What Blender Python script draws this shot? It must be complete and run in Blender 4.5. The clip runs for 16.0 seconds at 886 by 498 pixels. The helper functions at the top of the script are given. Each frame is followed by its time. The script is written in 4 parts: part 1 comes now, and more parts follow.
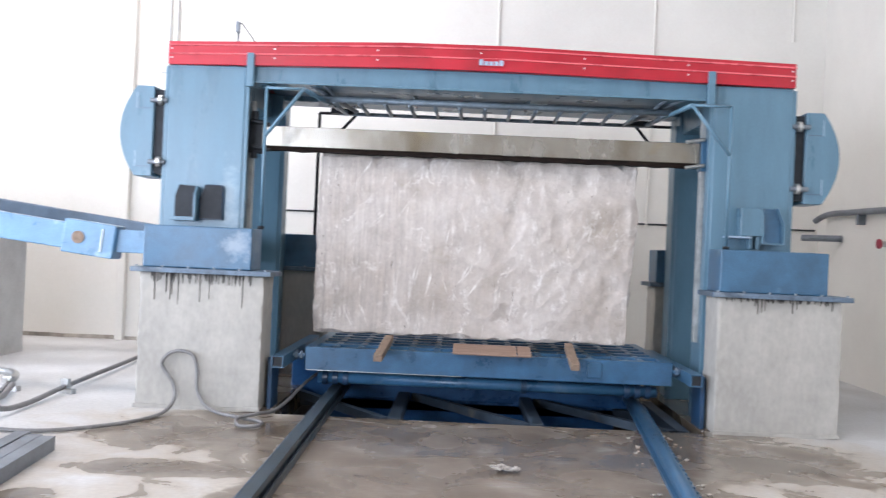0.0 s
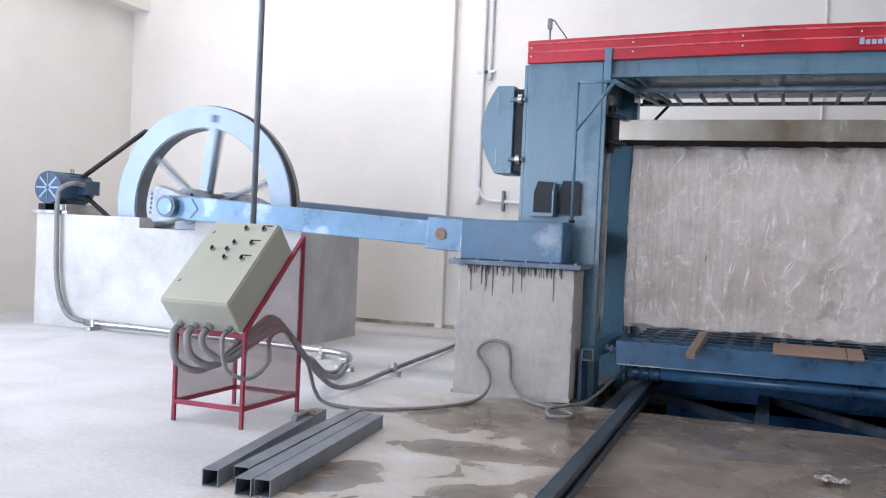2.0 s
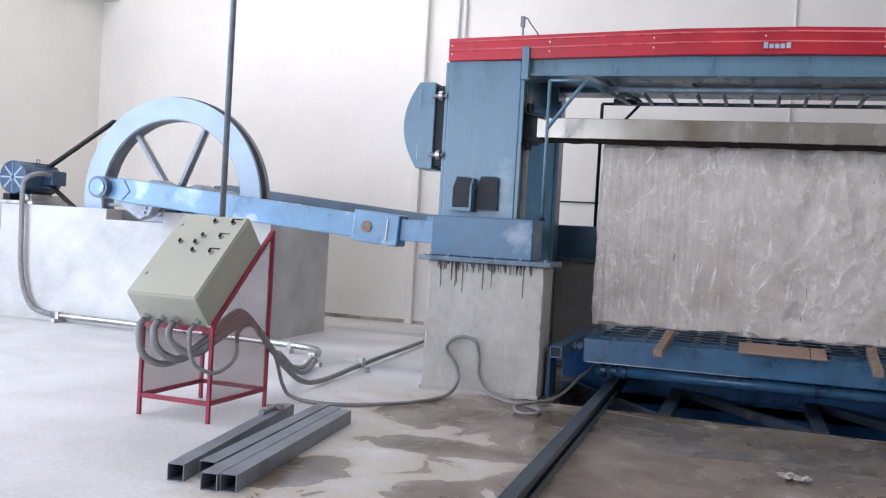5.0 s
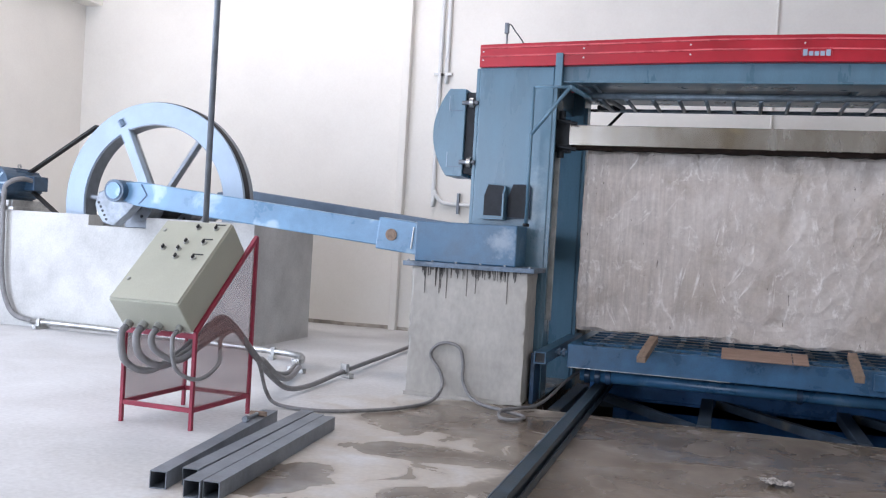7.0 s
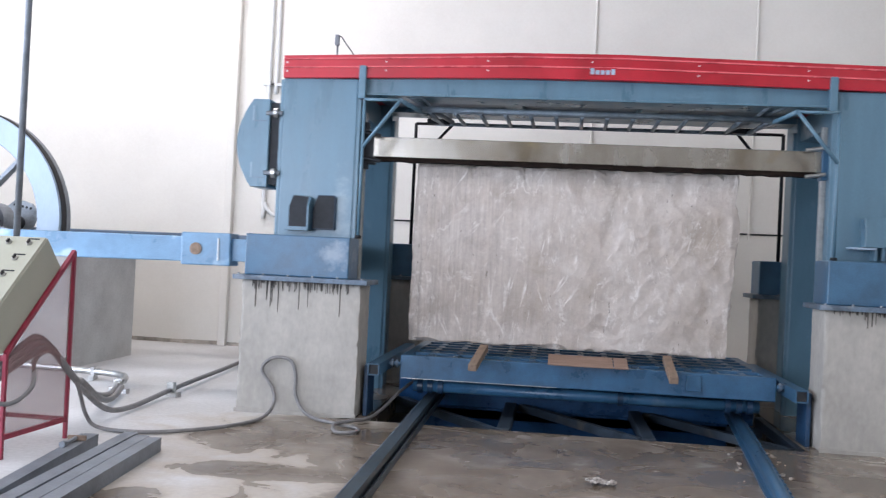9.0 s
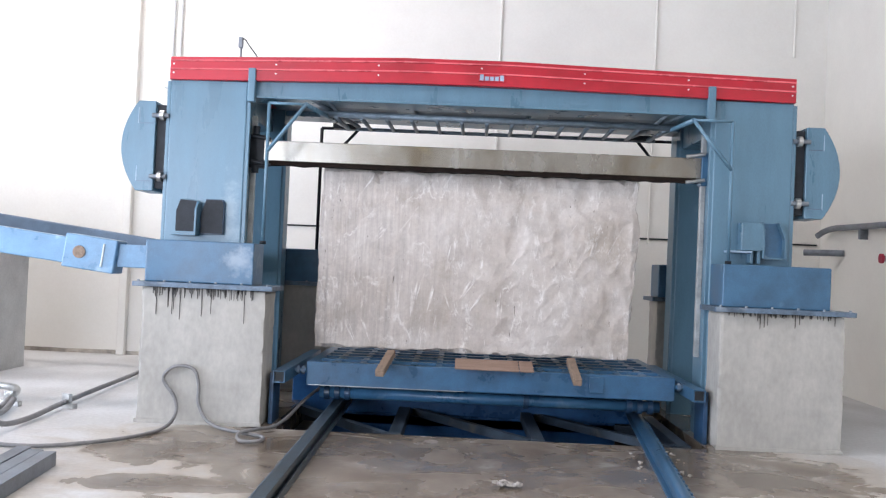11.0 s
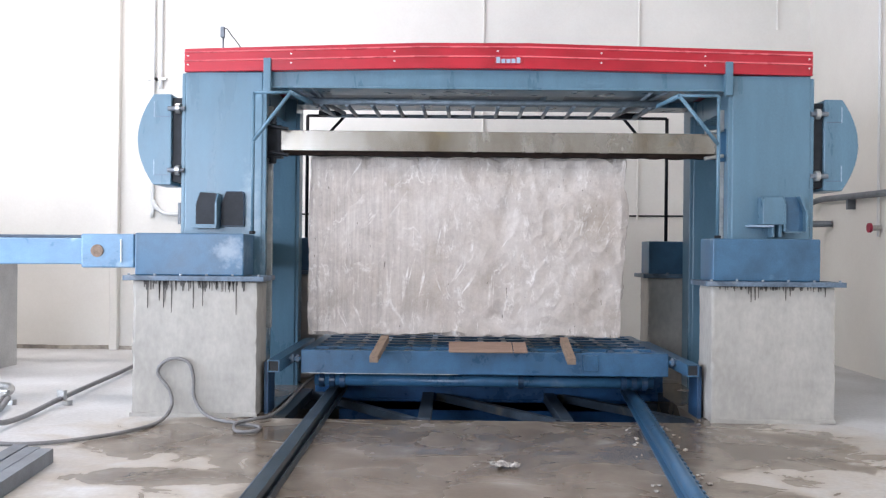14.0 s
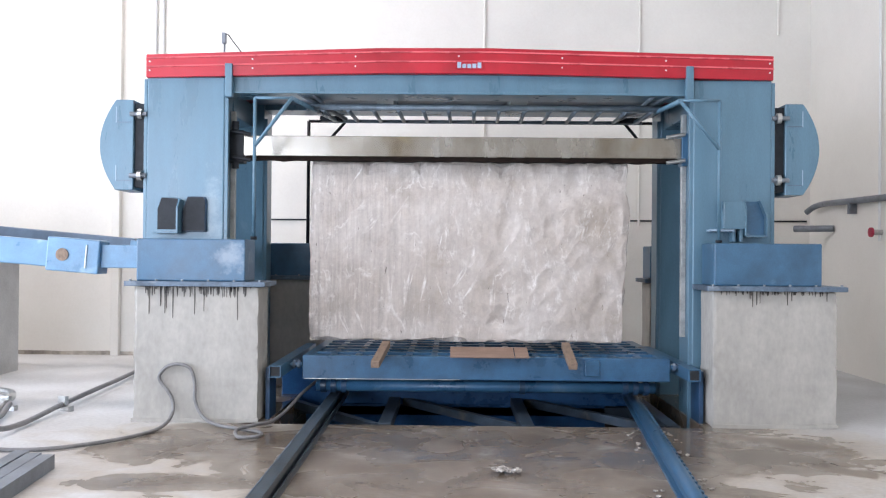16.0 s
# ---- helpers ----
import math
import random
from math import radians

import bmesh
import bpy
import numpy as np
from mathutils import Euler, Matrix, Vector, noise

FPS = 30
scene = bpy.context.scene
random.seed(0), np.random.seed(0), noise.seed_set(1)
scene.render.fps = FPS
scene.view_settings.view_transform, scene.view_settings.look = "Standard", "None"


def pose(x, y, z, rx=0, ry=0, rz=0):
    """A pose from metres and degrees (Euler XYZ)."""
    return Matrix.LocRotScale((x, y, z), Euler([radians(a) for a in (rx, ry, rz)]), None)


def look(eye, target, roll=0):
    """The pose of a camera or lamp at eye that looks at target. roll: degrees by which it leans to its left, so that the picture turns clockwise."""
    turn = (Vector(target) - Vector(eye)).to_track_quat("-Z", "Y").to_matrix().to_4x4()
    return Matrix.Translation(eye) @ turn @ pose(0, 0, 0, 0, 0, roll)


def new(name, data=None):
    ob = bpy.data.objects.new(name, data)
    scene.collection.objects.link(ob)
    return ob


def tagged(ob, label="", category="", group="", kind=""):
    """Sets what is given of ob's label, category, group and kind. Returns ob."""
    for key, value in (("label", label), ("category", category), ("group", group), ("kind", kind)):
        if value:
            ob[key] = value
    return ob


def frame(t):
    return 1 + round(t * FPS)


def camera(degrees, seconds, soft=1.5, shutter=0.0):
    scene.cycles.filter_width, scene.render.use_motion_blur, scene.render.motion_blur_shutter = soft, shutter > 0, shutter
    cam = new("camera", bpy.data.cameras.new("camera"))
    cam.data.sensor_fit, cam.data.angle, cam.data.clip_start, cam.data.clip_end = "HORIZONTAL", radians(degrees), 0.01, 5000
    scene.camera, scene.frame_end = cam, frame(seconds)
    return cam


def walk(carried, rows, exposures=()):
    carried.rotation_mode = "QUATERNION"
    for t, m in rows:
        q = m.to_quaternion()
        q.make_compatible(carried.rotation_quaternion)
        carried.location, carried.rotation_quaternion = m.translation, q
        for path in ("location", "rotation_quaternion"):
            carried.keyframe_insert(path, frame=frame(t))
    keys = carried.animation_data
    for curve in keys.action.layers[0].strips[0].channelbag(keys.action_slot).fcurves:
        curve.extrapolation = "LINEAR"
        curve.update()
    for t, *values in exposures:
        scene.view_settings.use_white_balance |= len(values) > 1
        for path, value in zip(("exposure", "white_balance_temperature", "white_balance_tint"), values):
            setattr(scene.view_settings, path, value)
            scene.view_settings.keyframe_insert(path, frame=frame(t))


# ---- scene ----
cam = camera(51.0, 16.0, soft=1.2, shutter=0.3)
PATH = [
    (0, 0.050, 0.050, 1.525, 0.97, 0.18, -2.53),
    (0.5, 0.050, 0.050, 1.525, 6.90, -0.05, -2.93),
    (1, 0.050, 0.050, 1.525, 12.83, -0.51, -2.65),
    (1.5, 0.050, 0.050, 1.525, 17.09, -0.89, -2.64),
    (2, 0.050, 0.050, 1.525, 19.97, -1.06, -2.52),
    (2.5, 0.050, 0.050, 1.525, 19.84, -1.08, -2.87),
    (3, 0.050, 0.050, 1.525, 19.41, -1.21, -2.83),
    (3.5, 0.050, 0.050, 1.525, 18.98, -1.14, -3.09),
    (4, 0.050, 0.050, 1.525, 18.59, -1.21, -3.13),
    (6.5, 0.050, 0.050, 1.525, 17.63, -1.07, -3.40),
    (7, 0.050, 0.050, 1.525, 17.17, -0.79, -3.33),
    (7.5, 0.050, 0.050, 1.525, 15.94, -0.62, -3.65),
    (8, 0.050, 0.050, 1.525, 13.45, -0.26, -3.78),
    (8.5, 0.050, 0.050, 1.525, 10.11, 0.23, -3.15),
    (9, 0.050, 0.050, 1.525, 6.84, 0.50, -2.82),
    (9.5, 0.050, 0.050, 1.525, 4.05, 0.89, -3.04),
    (10, 0.050, 0.050, 1.525, 1.66, 1.07, -2.94),
    (12.5, 0.050, 0.050, 1.525, 0.57, 0.99, -2.04),
    (13, 0.050, 0.050, 1.525, 0.58, 0.63, -0.90),
    (13.5, 0.050, 0.050, 1.525, 0.54, 0.33, -0.95),
    (14, 0.050, 0.050, 1.525, 0.51, 0.10, -0.58),
    (14.5, 0.050, 0.050, 1.525, 0.52, 0.14, -0.48),
    (15, 0.050, 0.050, 1.525, 0.50, 0.27, -0.47),
    (15.5, 0.050, 0.050, 1.525, 0.54, 0.31, -0.39),
    (16, 0.050, 0.050, 1.525, 0.59, 0.42, -0.49),
]
EXPOSURES = [(0, -0.13, 6530, 19), (0.5, -0.28, 6510, 19), (1.5, -0.64, 6440, 20), (2.5, -0.85, 6400, 21), (8, -0.85, 6410, 21), (9, -0.60, 6480, 20), (10, -0.40, 6530, 19), (12.5, -0.24, 6540, 19), (16, -0.24, 6540, 19)]
walk(cam, [(t, pose(x, y, z, 90 + pitch, roll, yaw)) for t, x, y, z, yaw, pitch, roll in PATH],
     exposures=EXPOSURES)

# ---- light: daylight from the open gate behind the camera and from added, unseen roof lights ----
world = bpy.data.worlds.new("sky")
scene.world = world
world.use_nodes = True
wn = world.node_tree.nodes
sky = wn.new("ShaderNodeTexSky")
sky.sky_type, sky.sun_disc, sky.sun_elevation, sky.sun_rotation = "NISHITA", False, radians(48), radians(200)
world.node_tree.links.new(sky.outputs[0], wn["Background"].inputs[0])
wn["Background"].inputs[1].default_value = 0.12


def area(name, at, target, sx, sy, watts, colour):
    data = bpy.data.lights.new(name, "AREA")
    data.shape, data.size, data.size_y, data.energy, data.color = "RECTANGLE", sx, sy, watts, colour
    ob = new(name, data)
    ob.matrix_world = look(at, target)
    return ob


area("gate_daylight", (-6.9, -4.75, 2.6), (-6.9, 10, 2.0), 6.6, 4.9, 1250, (0.72, 0.86, 1.0))
area("side_gate_daylight", (-10.9, 4.4, 2.4), (0, 5.4, 1.2), 6.6, 4.6, 1380, (0.72, 0.86, 1.0))
# unseen overhead sources, added to brighten the walls and the drive side
area("added_roof_light", (-3.0, 3.6, 7.75), (-3.0, 3.6, 0), 13, 1.6, 350, (1.0, 0.955, 0.90))
area("added_roof_light", (-6.5, 11.0, 7.75), (-6.5, 11.0, 0), 7, 1.6, 380, (1.0, 0.96, 0.91))


# ---- materials ----
def mat(name, base, rough=0.6, metal=0.0, vary=0.12, scale=4.0, fine=60.0, bump=0.15, second=None, spots=0.0, stretch=(1, 1, 1), bump_size=0.004, random_tint=0.0, spec=0.5, wear=None):
    """A surface with a broad stain pattern, a fine grain and a relief."""
    m = bpy.data.materials.new(name)
    m.use_nodes = True
    nt = m.node_tree
    n, l = nt.nodes, nt.links
    bsdf = n["Principled BSDF"]
    tc = n.new("ShaderNodeTexCoord")
    mp = n.new("ShaderNodeMapping")
    mp.inputs["Scale"].default_value = stretch
    l.new(tc.outputs["Object"], mp.inputs["Vector"])
    a = n.new("ShaderNodeTexNoise")
    a.inputs["Scale"].default_value, a.inputs["Detail"].default_value, a.inputs["Roughness"].default_value = scale, 8, 0.62
    b = n.new("ShaderNodeTexNoise")
    b.inputs["Scale"].default_value, b.inputs["Detail"].default_value = fine, 4
    for q in (a, b):
        l.new(mp.outputs[0], q.inputs["Vector"])
    ramp = n.new("ShaderNodeValToRGB")
    dark = second or tuple(c * (1 - 2.2 * vary) for c in base)
    light = base if second else tuple(min(1, c * (1 + vary)) for c in base)
    ramp.color_ramp.elements[0].position, ramp.color_ramp.elements[1].position = 0.34, 0.62
    ramp.color_ramp.elements[0].color, ramp.color_ramp.elements[1].color = (*dark, 1), (*light, 1)
    l.new(a.outputs["Fac"], ramp.inputs["Fac"])
    mix = n.new("ShaderNodeMix")
    mix.data_type, mix.blend_type = "RGBA", "OVERLAY"
    mix.inputs[0].default_value = min(1.0, 0.10 + vary)
    l.new(ramp.outputs["Color"], mix.inputs[6])
    l.new(b.outputs["Fac"], mix.inputs[7])
    colour = mix.outputs[2]
    if wear:
        worn, start = wear
        w = n.new("ShaderNodeTexNoise")
        w.inputs["Scale"].default_value, w.inputs["Detail"].default_value, w.inputs["Distortion"].default_value = 2.6, 9, 0.4
        l.new(tc.outputs["Object"], w.inputs["Vector"])
        wr = n.new("ShaderNodeMapRange")
        wr.inputs["From Min"].default_value, wr.inputs["From Max"].default_value = start, start + 0.09
        l.new(w.outputs["Fac"], wr.inputs["Value"])
        wm = n.new("ShaderNodeMix")
        wm.data_type = "RGBA"
        l.new(wr.outputs[0], wm.inputs[0])
        l.new(colour, wm.inputs[6])
        wm.inputs[7].default_value = (*worn, 1)
        colour = wm.outputs[2]
    if random_tint:
        info = n.new("ShaderNodeObjectInfo")
        hsv = n.new("ShaderNodeHueSaturation")
        mr = n.new("ShaderNodeMapRange")
        mr.inputs["To Min"].default_value, mr.inputs["To Max"].default_value = 1 - random_tint, 1 + random_tint
        l.new(info.outputs["Random"], mr.inputs["Value"])
        l.new(mr.outputs[0], hsv.inputs["Value"])
        l.new(colour, hsv.inputs["Color"])
        colour = hsv.outputs["Color"]
    l.new(colour, bsdf.inputs["Base Color"])
    rr = n.new("ShaderNodeMapRange")
    rr.inputs["To Min"].default_value, rr.inputs["To Max"].default_value = max(0.03, rough - 0.13), min(1, rough + 0.13)
    l.new(a.outputs["Fac"], rr.inputs["Value"])
    l.new(rr.outputs[0], bsdf.inputs["Roughness"])
    bsdf.inputs["Metallic"].default_value = metal
    bsdf.inputs["Specular IOR Level"].default_value = spec
    bp = n.new("ShaderNodeBump")
    bp.inputs["Strength"].default_value, bp.inputs["Distance"].default_value = bump, bump_size
    l.new(b.outputs["Fac"], bp.inputs["Height"])
    l.new(bp.outputs[0], bsdf.inputs["Normal"])
    return m


def scraped(m, cx, cz, rx, rz, colour):
    """Adds one ragged pale patch, round (cx, cz) in the object's own x and z, to a paint."""
    n, l = m.node_tree.nodes, m.node_tree.links
    bsdf = n["Principled BSDF"]
    old = bsdf.inputs["Base Color"].links[0].from_socket
    tc = n.new("ShaderNodeTexCoord")
    mp = n.new("ShaderNodeMapping")
    mp.inputs["Location"].default_value = (-cx / rx, 0, -cz / rz)
    mp.inputs["Scale"].default_value = (1 / rx, 0, 1 / rz)
    l.new(tc.outputs["Object"], mp.inputs["Vector"])
    far = n.new("ShaderNodeVectorMath")
    far.operation = "LENGTH"
    l.new(mp.outputs[0], far.inputs[0])
    rag = n.new("ShaderNodeTexNoise")
    rag.inputs["Scale"].default_value, rag.inputs["Detail"].default_value, rag.inputs["Roughness"].default_value = 9, 7, 0.7
    l.new(tc.outputs["Object"], rag.inputs["Vector"])
    add = n.new("ShaderNodeMath")
    add.operation, add.inputs[1].default_value = "MULTIPLY_ADD", 2.6
    l.new(rag.outputs["Fac"], add.inputs[0])
    l.new(far.outputs["Value"], add.inputs[2])
    fade = n.new("ShaderNodeMapRange")
    fade.inputs["From Min"].default_value, fade.inputs["From Max"].default_value = 1.4, 2.3
    fade.inputs["To Min"].default_value, fade.inputs["To Max"].default_value = 0.55, 0
    l.new(add.outputs[0], fade.inputs["Value"])
    mx = n.new("ShaderNodeMix")
    mx.data_type = "RGBA"
    l.new(fade.outputs[0], mx.inputs[0])
    l.new(old, mx.inputs[6])
    mx.inputs[7].default_value = (*colour, 1)
    l.new(mx.outputs[2], bsdf.inputs["Base Color"])
    return m


M = {}
M["wall"] = mat("painted_wall", (0.80, 0.775, 0.72), 0.75, vary=0.03, scale=0.5, fine=35, bump=0.12)
M["ceiling"] = mat("ceiling_paint", (0.75, 0.74, 0.71), 0.8, vary=0.03)
M["blue"] = mat("blue_machine_paint", (0.094, 0.188, 0.258), 0.30, vary=0.07, scale=2.6, fine=110, bump=0.10, stretch=(1.6, 1.6, 0.35), wear=((0.15, 0.25, 0.33), 0.67))
M["blue_bright"] = mat("blue_rod_paint", (0.13, 0.265, 0.41), 0.30, vary=0.10, scale=2.5, fine=90, bump=0.10, wear=((0.34, 0.47, 0.58), 0.60))
M["blue_deep"] = mat("deep_blue_paint", (0.043, 0.122, 0.212), 0.34, vary=0.12, scale=3, fine=90, bump=0.12, wear=((0.20, 0.32, 0.42), 0.635))
# dark blue, also painted on the drive-side lug for its shade
M["blue_dark"] = mat("dark_blue_paint", (0.019, 0.056, 0.118), 0.38, vary=0.25, scale=4, fine=60, bump=0.2)
M["wheel_face"] = mat("pale_blue_wheel_paint", (0.32, 0.42, 0.53), 0.33, vary=0.06, scale=2, fine=80, bump=0.08)
M["red"] = mat("red_sheet_paint", (0.43, 0.010, 0.024), 0.34, vary=0.10, scale=2, fine=120, bump=0.05)
# paler red: the light caught by the cover's folds is painted in
M["red_fold"] = mat("highlit_red_fold", (0.66, 0.13, 0.15), 0.28, vary=0.15, scale=3, fine=90, bump=0.05)
M["red_frame"] = mat("red_frame_paint", (0.28, 0.025, 0.05), 0.42, vary=0.12, scale=6, fine=120, bump=0.1)
M["concrete"] = mat("pedestal_concrete", (0.42, 0.40, 0.365), 0.85, vary=0.09, scale=1.8, fine=22, bump=0.06, bump_size=0.006, stretch=(1, 1, 0.6), wear=((0.36, 0.335, 0.30), 0.66))
M["steel"] = mat("galvanised_steel", (0.50, 0.50, 0.49), 0.34, 0.9, vary=0.12, scale=9, fine=120, bump=0.08)
M["grey_tube"] = mat("grey_primed_steel", (0.19, 0.212, 0.24), 0.42, 0.3, vary=0.12, scale=6, fine=90, bump=0.1)
# near-black that imitates the shade inside hollow tubes
M["tube_shade"] = mat("tube_inside_shade", (0.03, 0.032, 0.036), 0.7)
M["blade"] = mat("stained_steel_beam", (0.33, 0.31, 0.28), 0.25, 0.85, second=(0.19, 0.16, 0.12), vary=0.14, scale=1.5, fine=70, bump=0.06, stretch=(1.6, 1, 0.7), wear=((0.27, 0.225, 0.15), 0.63))
M["rust"] = mat("wet_rust", (0.013, 0.008, 0.006), 0.8, vary=0.3, scale=14, spec=0.12)
M["spray"] = mat("dull_grey_blue_pipe", (0.17, 0.215, 0.255), 0.42, 0.2, vary=0.15, scale=8)
# also stands in for the shade in table slots, lugs and web holes
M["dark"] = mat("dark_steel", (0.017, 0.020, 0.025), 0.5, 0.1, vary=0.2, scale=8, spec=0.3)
M["rubber"] = mat("black_rubber", (0.022, 0.022, 0.024), 0.75, vary=0.15, scale=10)
M["hose"] = mat("grey_conduit_hose", (0.205, 0.20, 0.20), 0.55, vary=0.1, scale=12, fine=150, bump=0.2)
M["cream"] = mat("cream_cabinet_paint", (0.375, 0.375, 0.30), 0.38, vary=0.03, scale=2, fine=120, bump=0.05)
M["wood"] = mat("raw_wood", (0.29, 0.205, 0.15), 0.75, second=(0.17, 0.115, 0.08), vary=0.2, scale=5, fine=60, bump=0.3, stretch=(6, 1, 6))
M["board"] = mat("reddish_board", (0.31, 0.205, 0.155), 0.7, second=(0.23, 0.145, 0.105), vary=0.2, scale=4, fine=60, bump=0.2, stretch=(1, 5, 5))
M["white"] = mat("white_plastic", (0.72, 0.73, 0.72), 0.4, vary=0.03)
M["weight"] = mat("pale_cast_steel", (0.24, 0.27, 0.30), 0.4, 0.2, vary=0.15, scale=7)
M["rail_dark"] = mat("dark_wet_rail", (0.045, 0.07, 0.090), 0.36, 0.2, vary=0.25, scale=5, fine=60, bump=0.3, wear=((0.20, 0.21, 0.21), 0.66))
M["rail_blue"] = mat("scraped_rail_paint", (0.036, 0.110, 0.20), 0.32, vary=0.12, scale=5, fine=60, bump=0.3, wear=((0.22, 0.28, 0.33), 0.68))
M["plate"] = mat("dirty_plate_paint", (0.10, 0.145, 0.20), 0.45, vary=0.25, scale=5, fine=50, bump=0.2, wear=((0.36, 0.38, 0.40), 0.62))
M["table_blue"] = mat("wet_table_paint", (0.036, 0.118, 0.225), 0.30, vary=0.16, scale=3, fine=80, bump=0.15, wear=((0.14, 0.24, 0.33), 0.66))
M["truss"] = mat("muddy_blue_truss", (0.034, 0.052, 0.075), 0.5, vary=0.25, scale=4, wear=((0.09, 0.085, 0.075), 0.60))
M["pit_blue"] = mat("wet_saturated_blue_paint", (0.022, 0.105, 0.27), 0.30, vary=0.2, scale=3, fine=60, bump=0.15)
M["slide"] = mat("pale_worn_steel", (0.42, 0.43, 0.42), 0.45, 0.3, vary=0.15, scale=6)
M["dirt"] = mat("dirty_cement", (0.43, 0.39, 0.34), 0.9, vary=0.25, scale=2.5, fine=30)
# pit concrete darkened so that the shade under the table is in its colour
M["pit_shade"] = mat("shaded_pit_concrete", (0.05, 0.048, 0.045), 0.35, vary=0.2, scale=3)
M["blue_rear"] = mat("dull_blue", (0.085, 0.135, 0.20), 0.4, vary=0.1, scale=3)
M["whitewash"] = mat("pale_smooth_concrete", (0.53, 0.525, 0.505), 0.8, vary=0.09, scale=1.6, fine=40, bump=0.2)
M["motor"] = mat("motor_blue_paint", (0.032, 0.075, 0.130), 0.35, vary=0.12, scale=6)


def stone_material():
    """Grey marble: broad clouds, upright saw scratches and white bruised veins."""
    m = bpy.data.materials.new("grey_marble")
    m.use_nodes = True
    n, l = m.node_tree.nodes, m.node_tree.links
    bsdf = n["Principled BSDF"]
    tc = n.new("ShaderNodeTexCoord")

    def noise_at(scale, detail=6, stretch=(1, 1, 1), distortion=0.0, rough=0.6):
        mp = n.new("ShaderNodeMapping")
        mp.inputs["Scale"].default_value = stretch
        l.new(tc.outputs["Object"], mp.inputs["Vector"])
        q = n.new("ShaderNodeTexNoise")
        q.inputs["Scale"].default_value, q.inputs["Detail"].default_value = scale, detail
        q.inputs["Distortion"].default_value, q.inputs["Roughness"].default_value = distortion, rough
        l.new(mp.outputs[0], q.inputs["Vector"])
        return q.outputs["Fac"]

    def ramp(fac, *stops):
        r = n.new("ShaderNodeValToRGB")
        while len(r.color_ramp.elements) < len(stops):
            r.color_ramp.elements.new(0.5)
        for e, (p, c) in zip(r.color_ramp.elements, stops):
            e.position, e.color = p, (*c, 1)
        l.new(fac, r.inputs["Fac"])
        return r.outputs["Color"]

    def mix(kind, fac, a, b):
        x = n.new("ShaderNodeMix")
        x.data_type, x.blend_type = "RGBA", kind
        if isinstance(fac, float):
            x.inputs[0].default_value = fac
        else:
            l.new(fac, x.inputs[0])
        l.new(a, x.inputs[6])
        l.new(b, x.inputs[7])
        return x.outputs[2]
    clouds = ramp(noise_at(1.6, 8, distortion=0.6), (0.28, (0.385, 0.328, 0.277)), (0.50, (0.482, 0.428, 0.388)), (0.72, (0.570, 0.522, 0.486)))
    scratch = noise_at(9, 4, (3.0, 3.0, 0.16))
    sep = n.new("ShaderNodeSeparateXYZ")
    l.new(tc.outputs["Object"], sep.inputs[0])
    sawn = n.new("ShaderNodeMapRange")
    sawn.inputs["From Min"].default_value, sawn.inputs["From Max"].default_value = 0.5, -0.8
    sawn.inputs["To Min"].default_value, sawn.inputs["To Max"].default_value = 0.04, 0.42
    l.new(sep.outputs[0], sawn.inputs["Value"])
    c = mix("OVERLAY", sawn.outputs[0], clouds, scratch)
    c = mix("OVERLAY", 0.30, c, noise_at(5.5, 9, (1, 1, 0.8), 0.5, 0.7))
    speck = noise_at(28, 8, rough=0.75)
    c = mix("OVERLAY", 0.20, c, speck)
    white = n.new("ShaderNodeRGB")
    white.outputs[0].default_value = (0.80, 0.765, 0.73, 1)
    vein_field = noise_at(1.3, 5, (1.0, 1.0, 0.62), 1.6)
    vein = ramp(vein_field, (0.47, (0, 0, 0)), (0.497, (0.62, 0.62, 0.62)), (0.524, (0, 0, 0)))
    breakup = ramp(noise_at(4.2, 8, rough=0.7), (0.50, (0, 0, 0)), (0.60, (1, 1, 1)))
    vm = mix("MULTIPLY", 1.0, vein, breakup)
    c = mix("MIX", vm, c, white.outputs[0])
    bruise = mix("MULTIPLY", 1.0, ramp(noise_at(2.1, 4, distortion=0.8), (0.49, (0, 0, 0)), (0.66, (0.85, 0.85, 0.85))), ramp(noise_at(8, 9, (1.8, 1.8, 0.7), 0.35, 0.76), (0.52, (0, 0, 0)), (0.62, (1, 1, 1))))
    c = mix("MIX", bruise, c, white.outputs[0])
    for turn, thresh in ((34, 0.70), (-22, 0.715), (12, 0.70), (3, 0.69)):
        mp = n.new("ShaderNodeMapping")
        mp.vector_type = "TEXTURE"
        mp.inputs["Rotation"].default_value = (0, radians(turn), 0)
        mp.inputs["Scale"].default_value = (0.13, 1.0, 1.5)
        l.new(tc.outputs["Object"], mp.inputs["Vector"])
        q = n.new("ShaderNodeTexNoise")
        q.inputs["Scale"].default_value, q.inputs["Detail"].default_value, q.inputs["Distortion"].default_value = 2.2, 4, 0.25
        l.new(mp.outputs[0], q.inputs["Vector"])
        slash = ramp(q.outputs["Fac"], (thresh - 0.02, (0, 0, 0)), (thresh + 0.03, (0.8, 0.8, 0.8)))
        c = mix("MIX", mix("MULTIPLY", 1.0, slash, ramp(noise_at(7, 5), (0.40, (0, 0, 0)), (0.60, (1, 1, 1)))), c, white.outputs[0])
    pits = ramp(noise_at(15, 4, (1.7, 1.7, 0.42), 0.3), (0.285, (0.9, 0.9, 0.9)), (0.315, (0, 0, 0)))
    dark = n.new("ShaderNodeRGB")
    dark.outputs[0].default_value = (0.10, 0.085, 0.07, 1)
    c = mix("MIX", pits, c, dark.outputs[0])
    l.new(c, bsdf.inputs["Base Color"])
    bsdf.inputs["Roughness"].default_value = 0.62
    b1 = n.new("ShaderNodeBump")
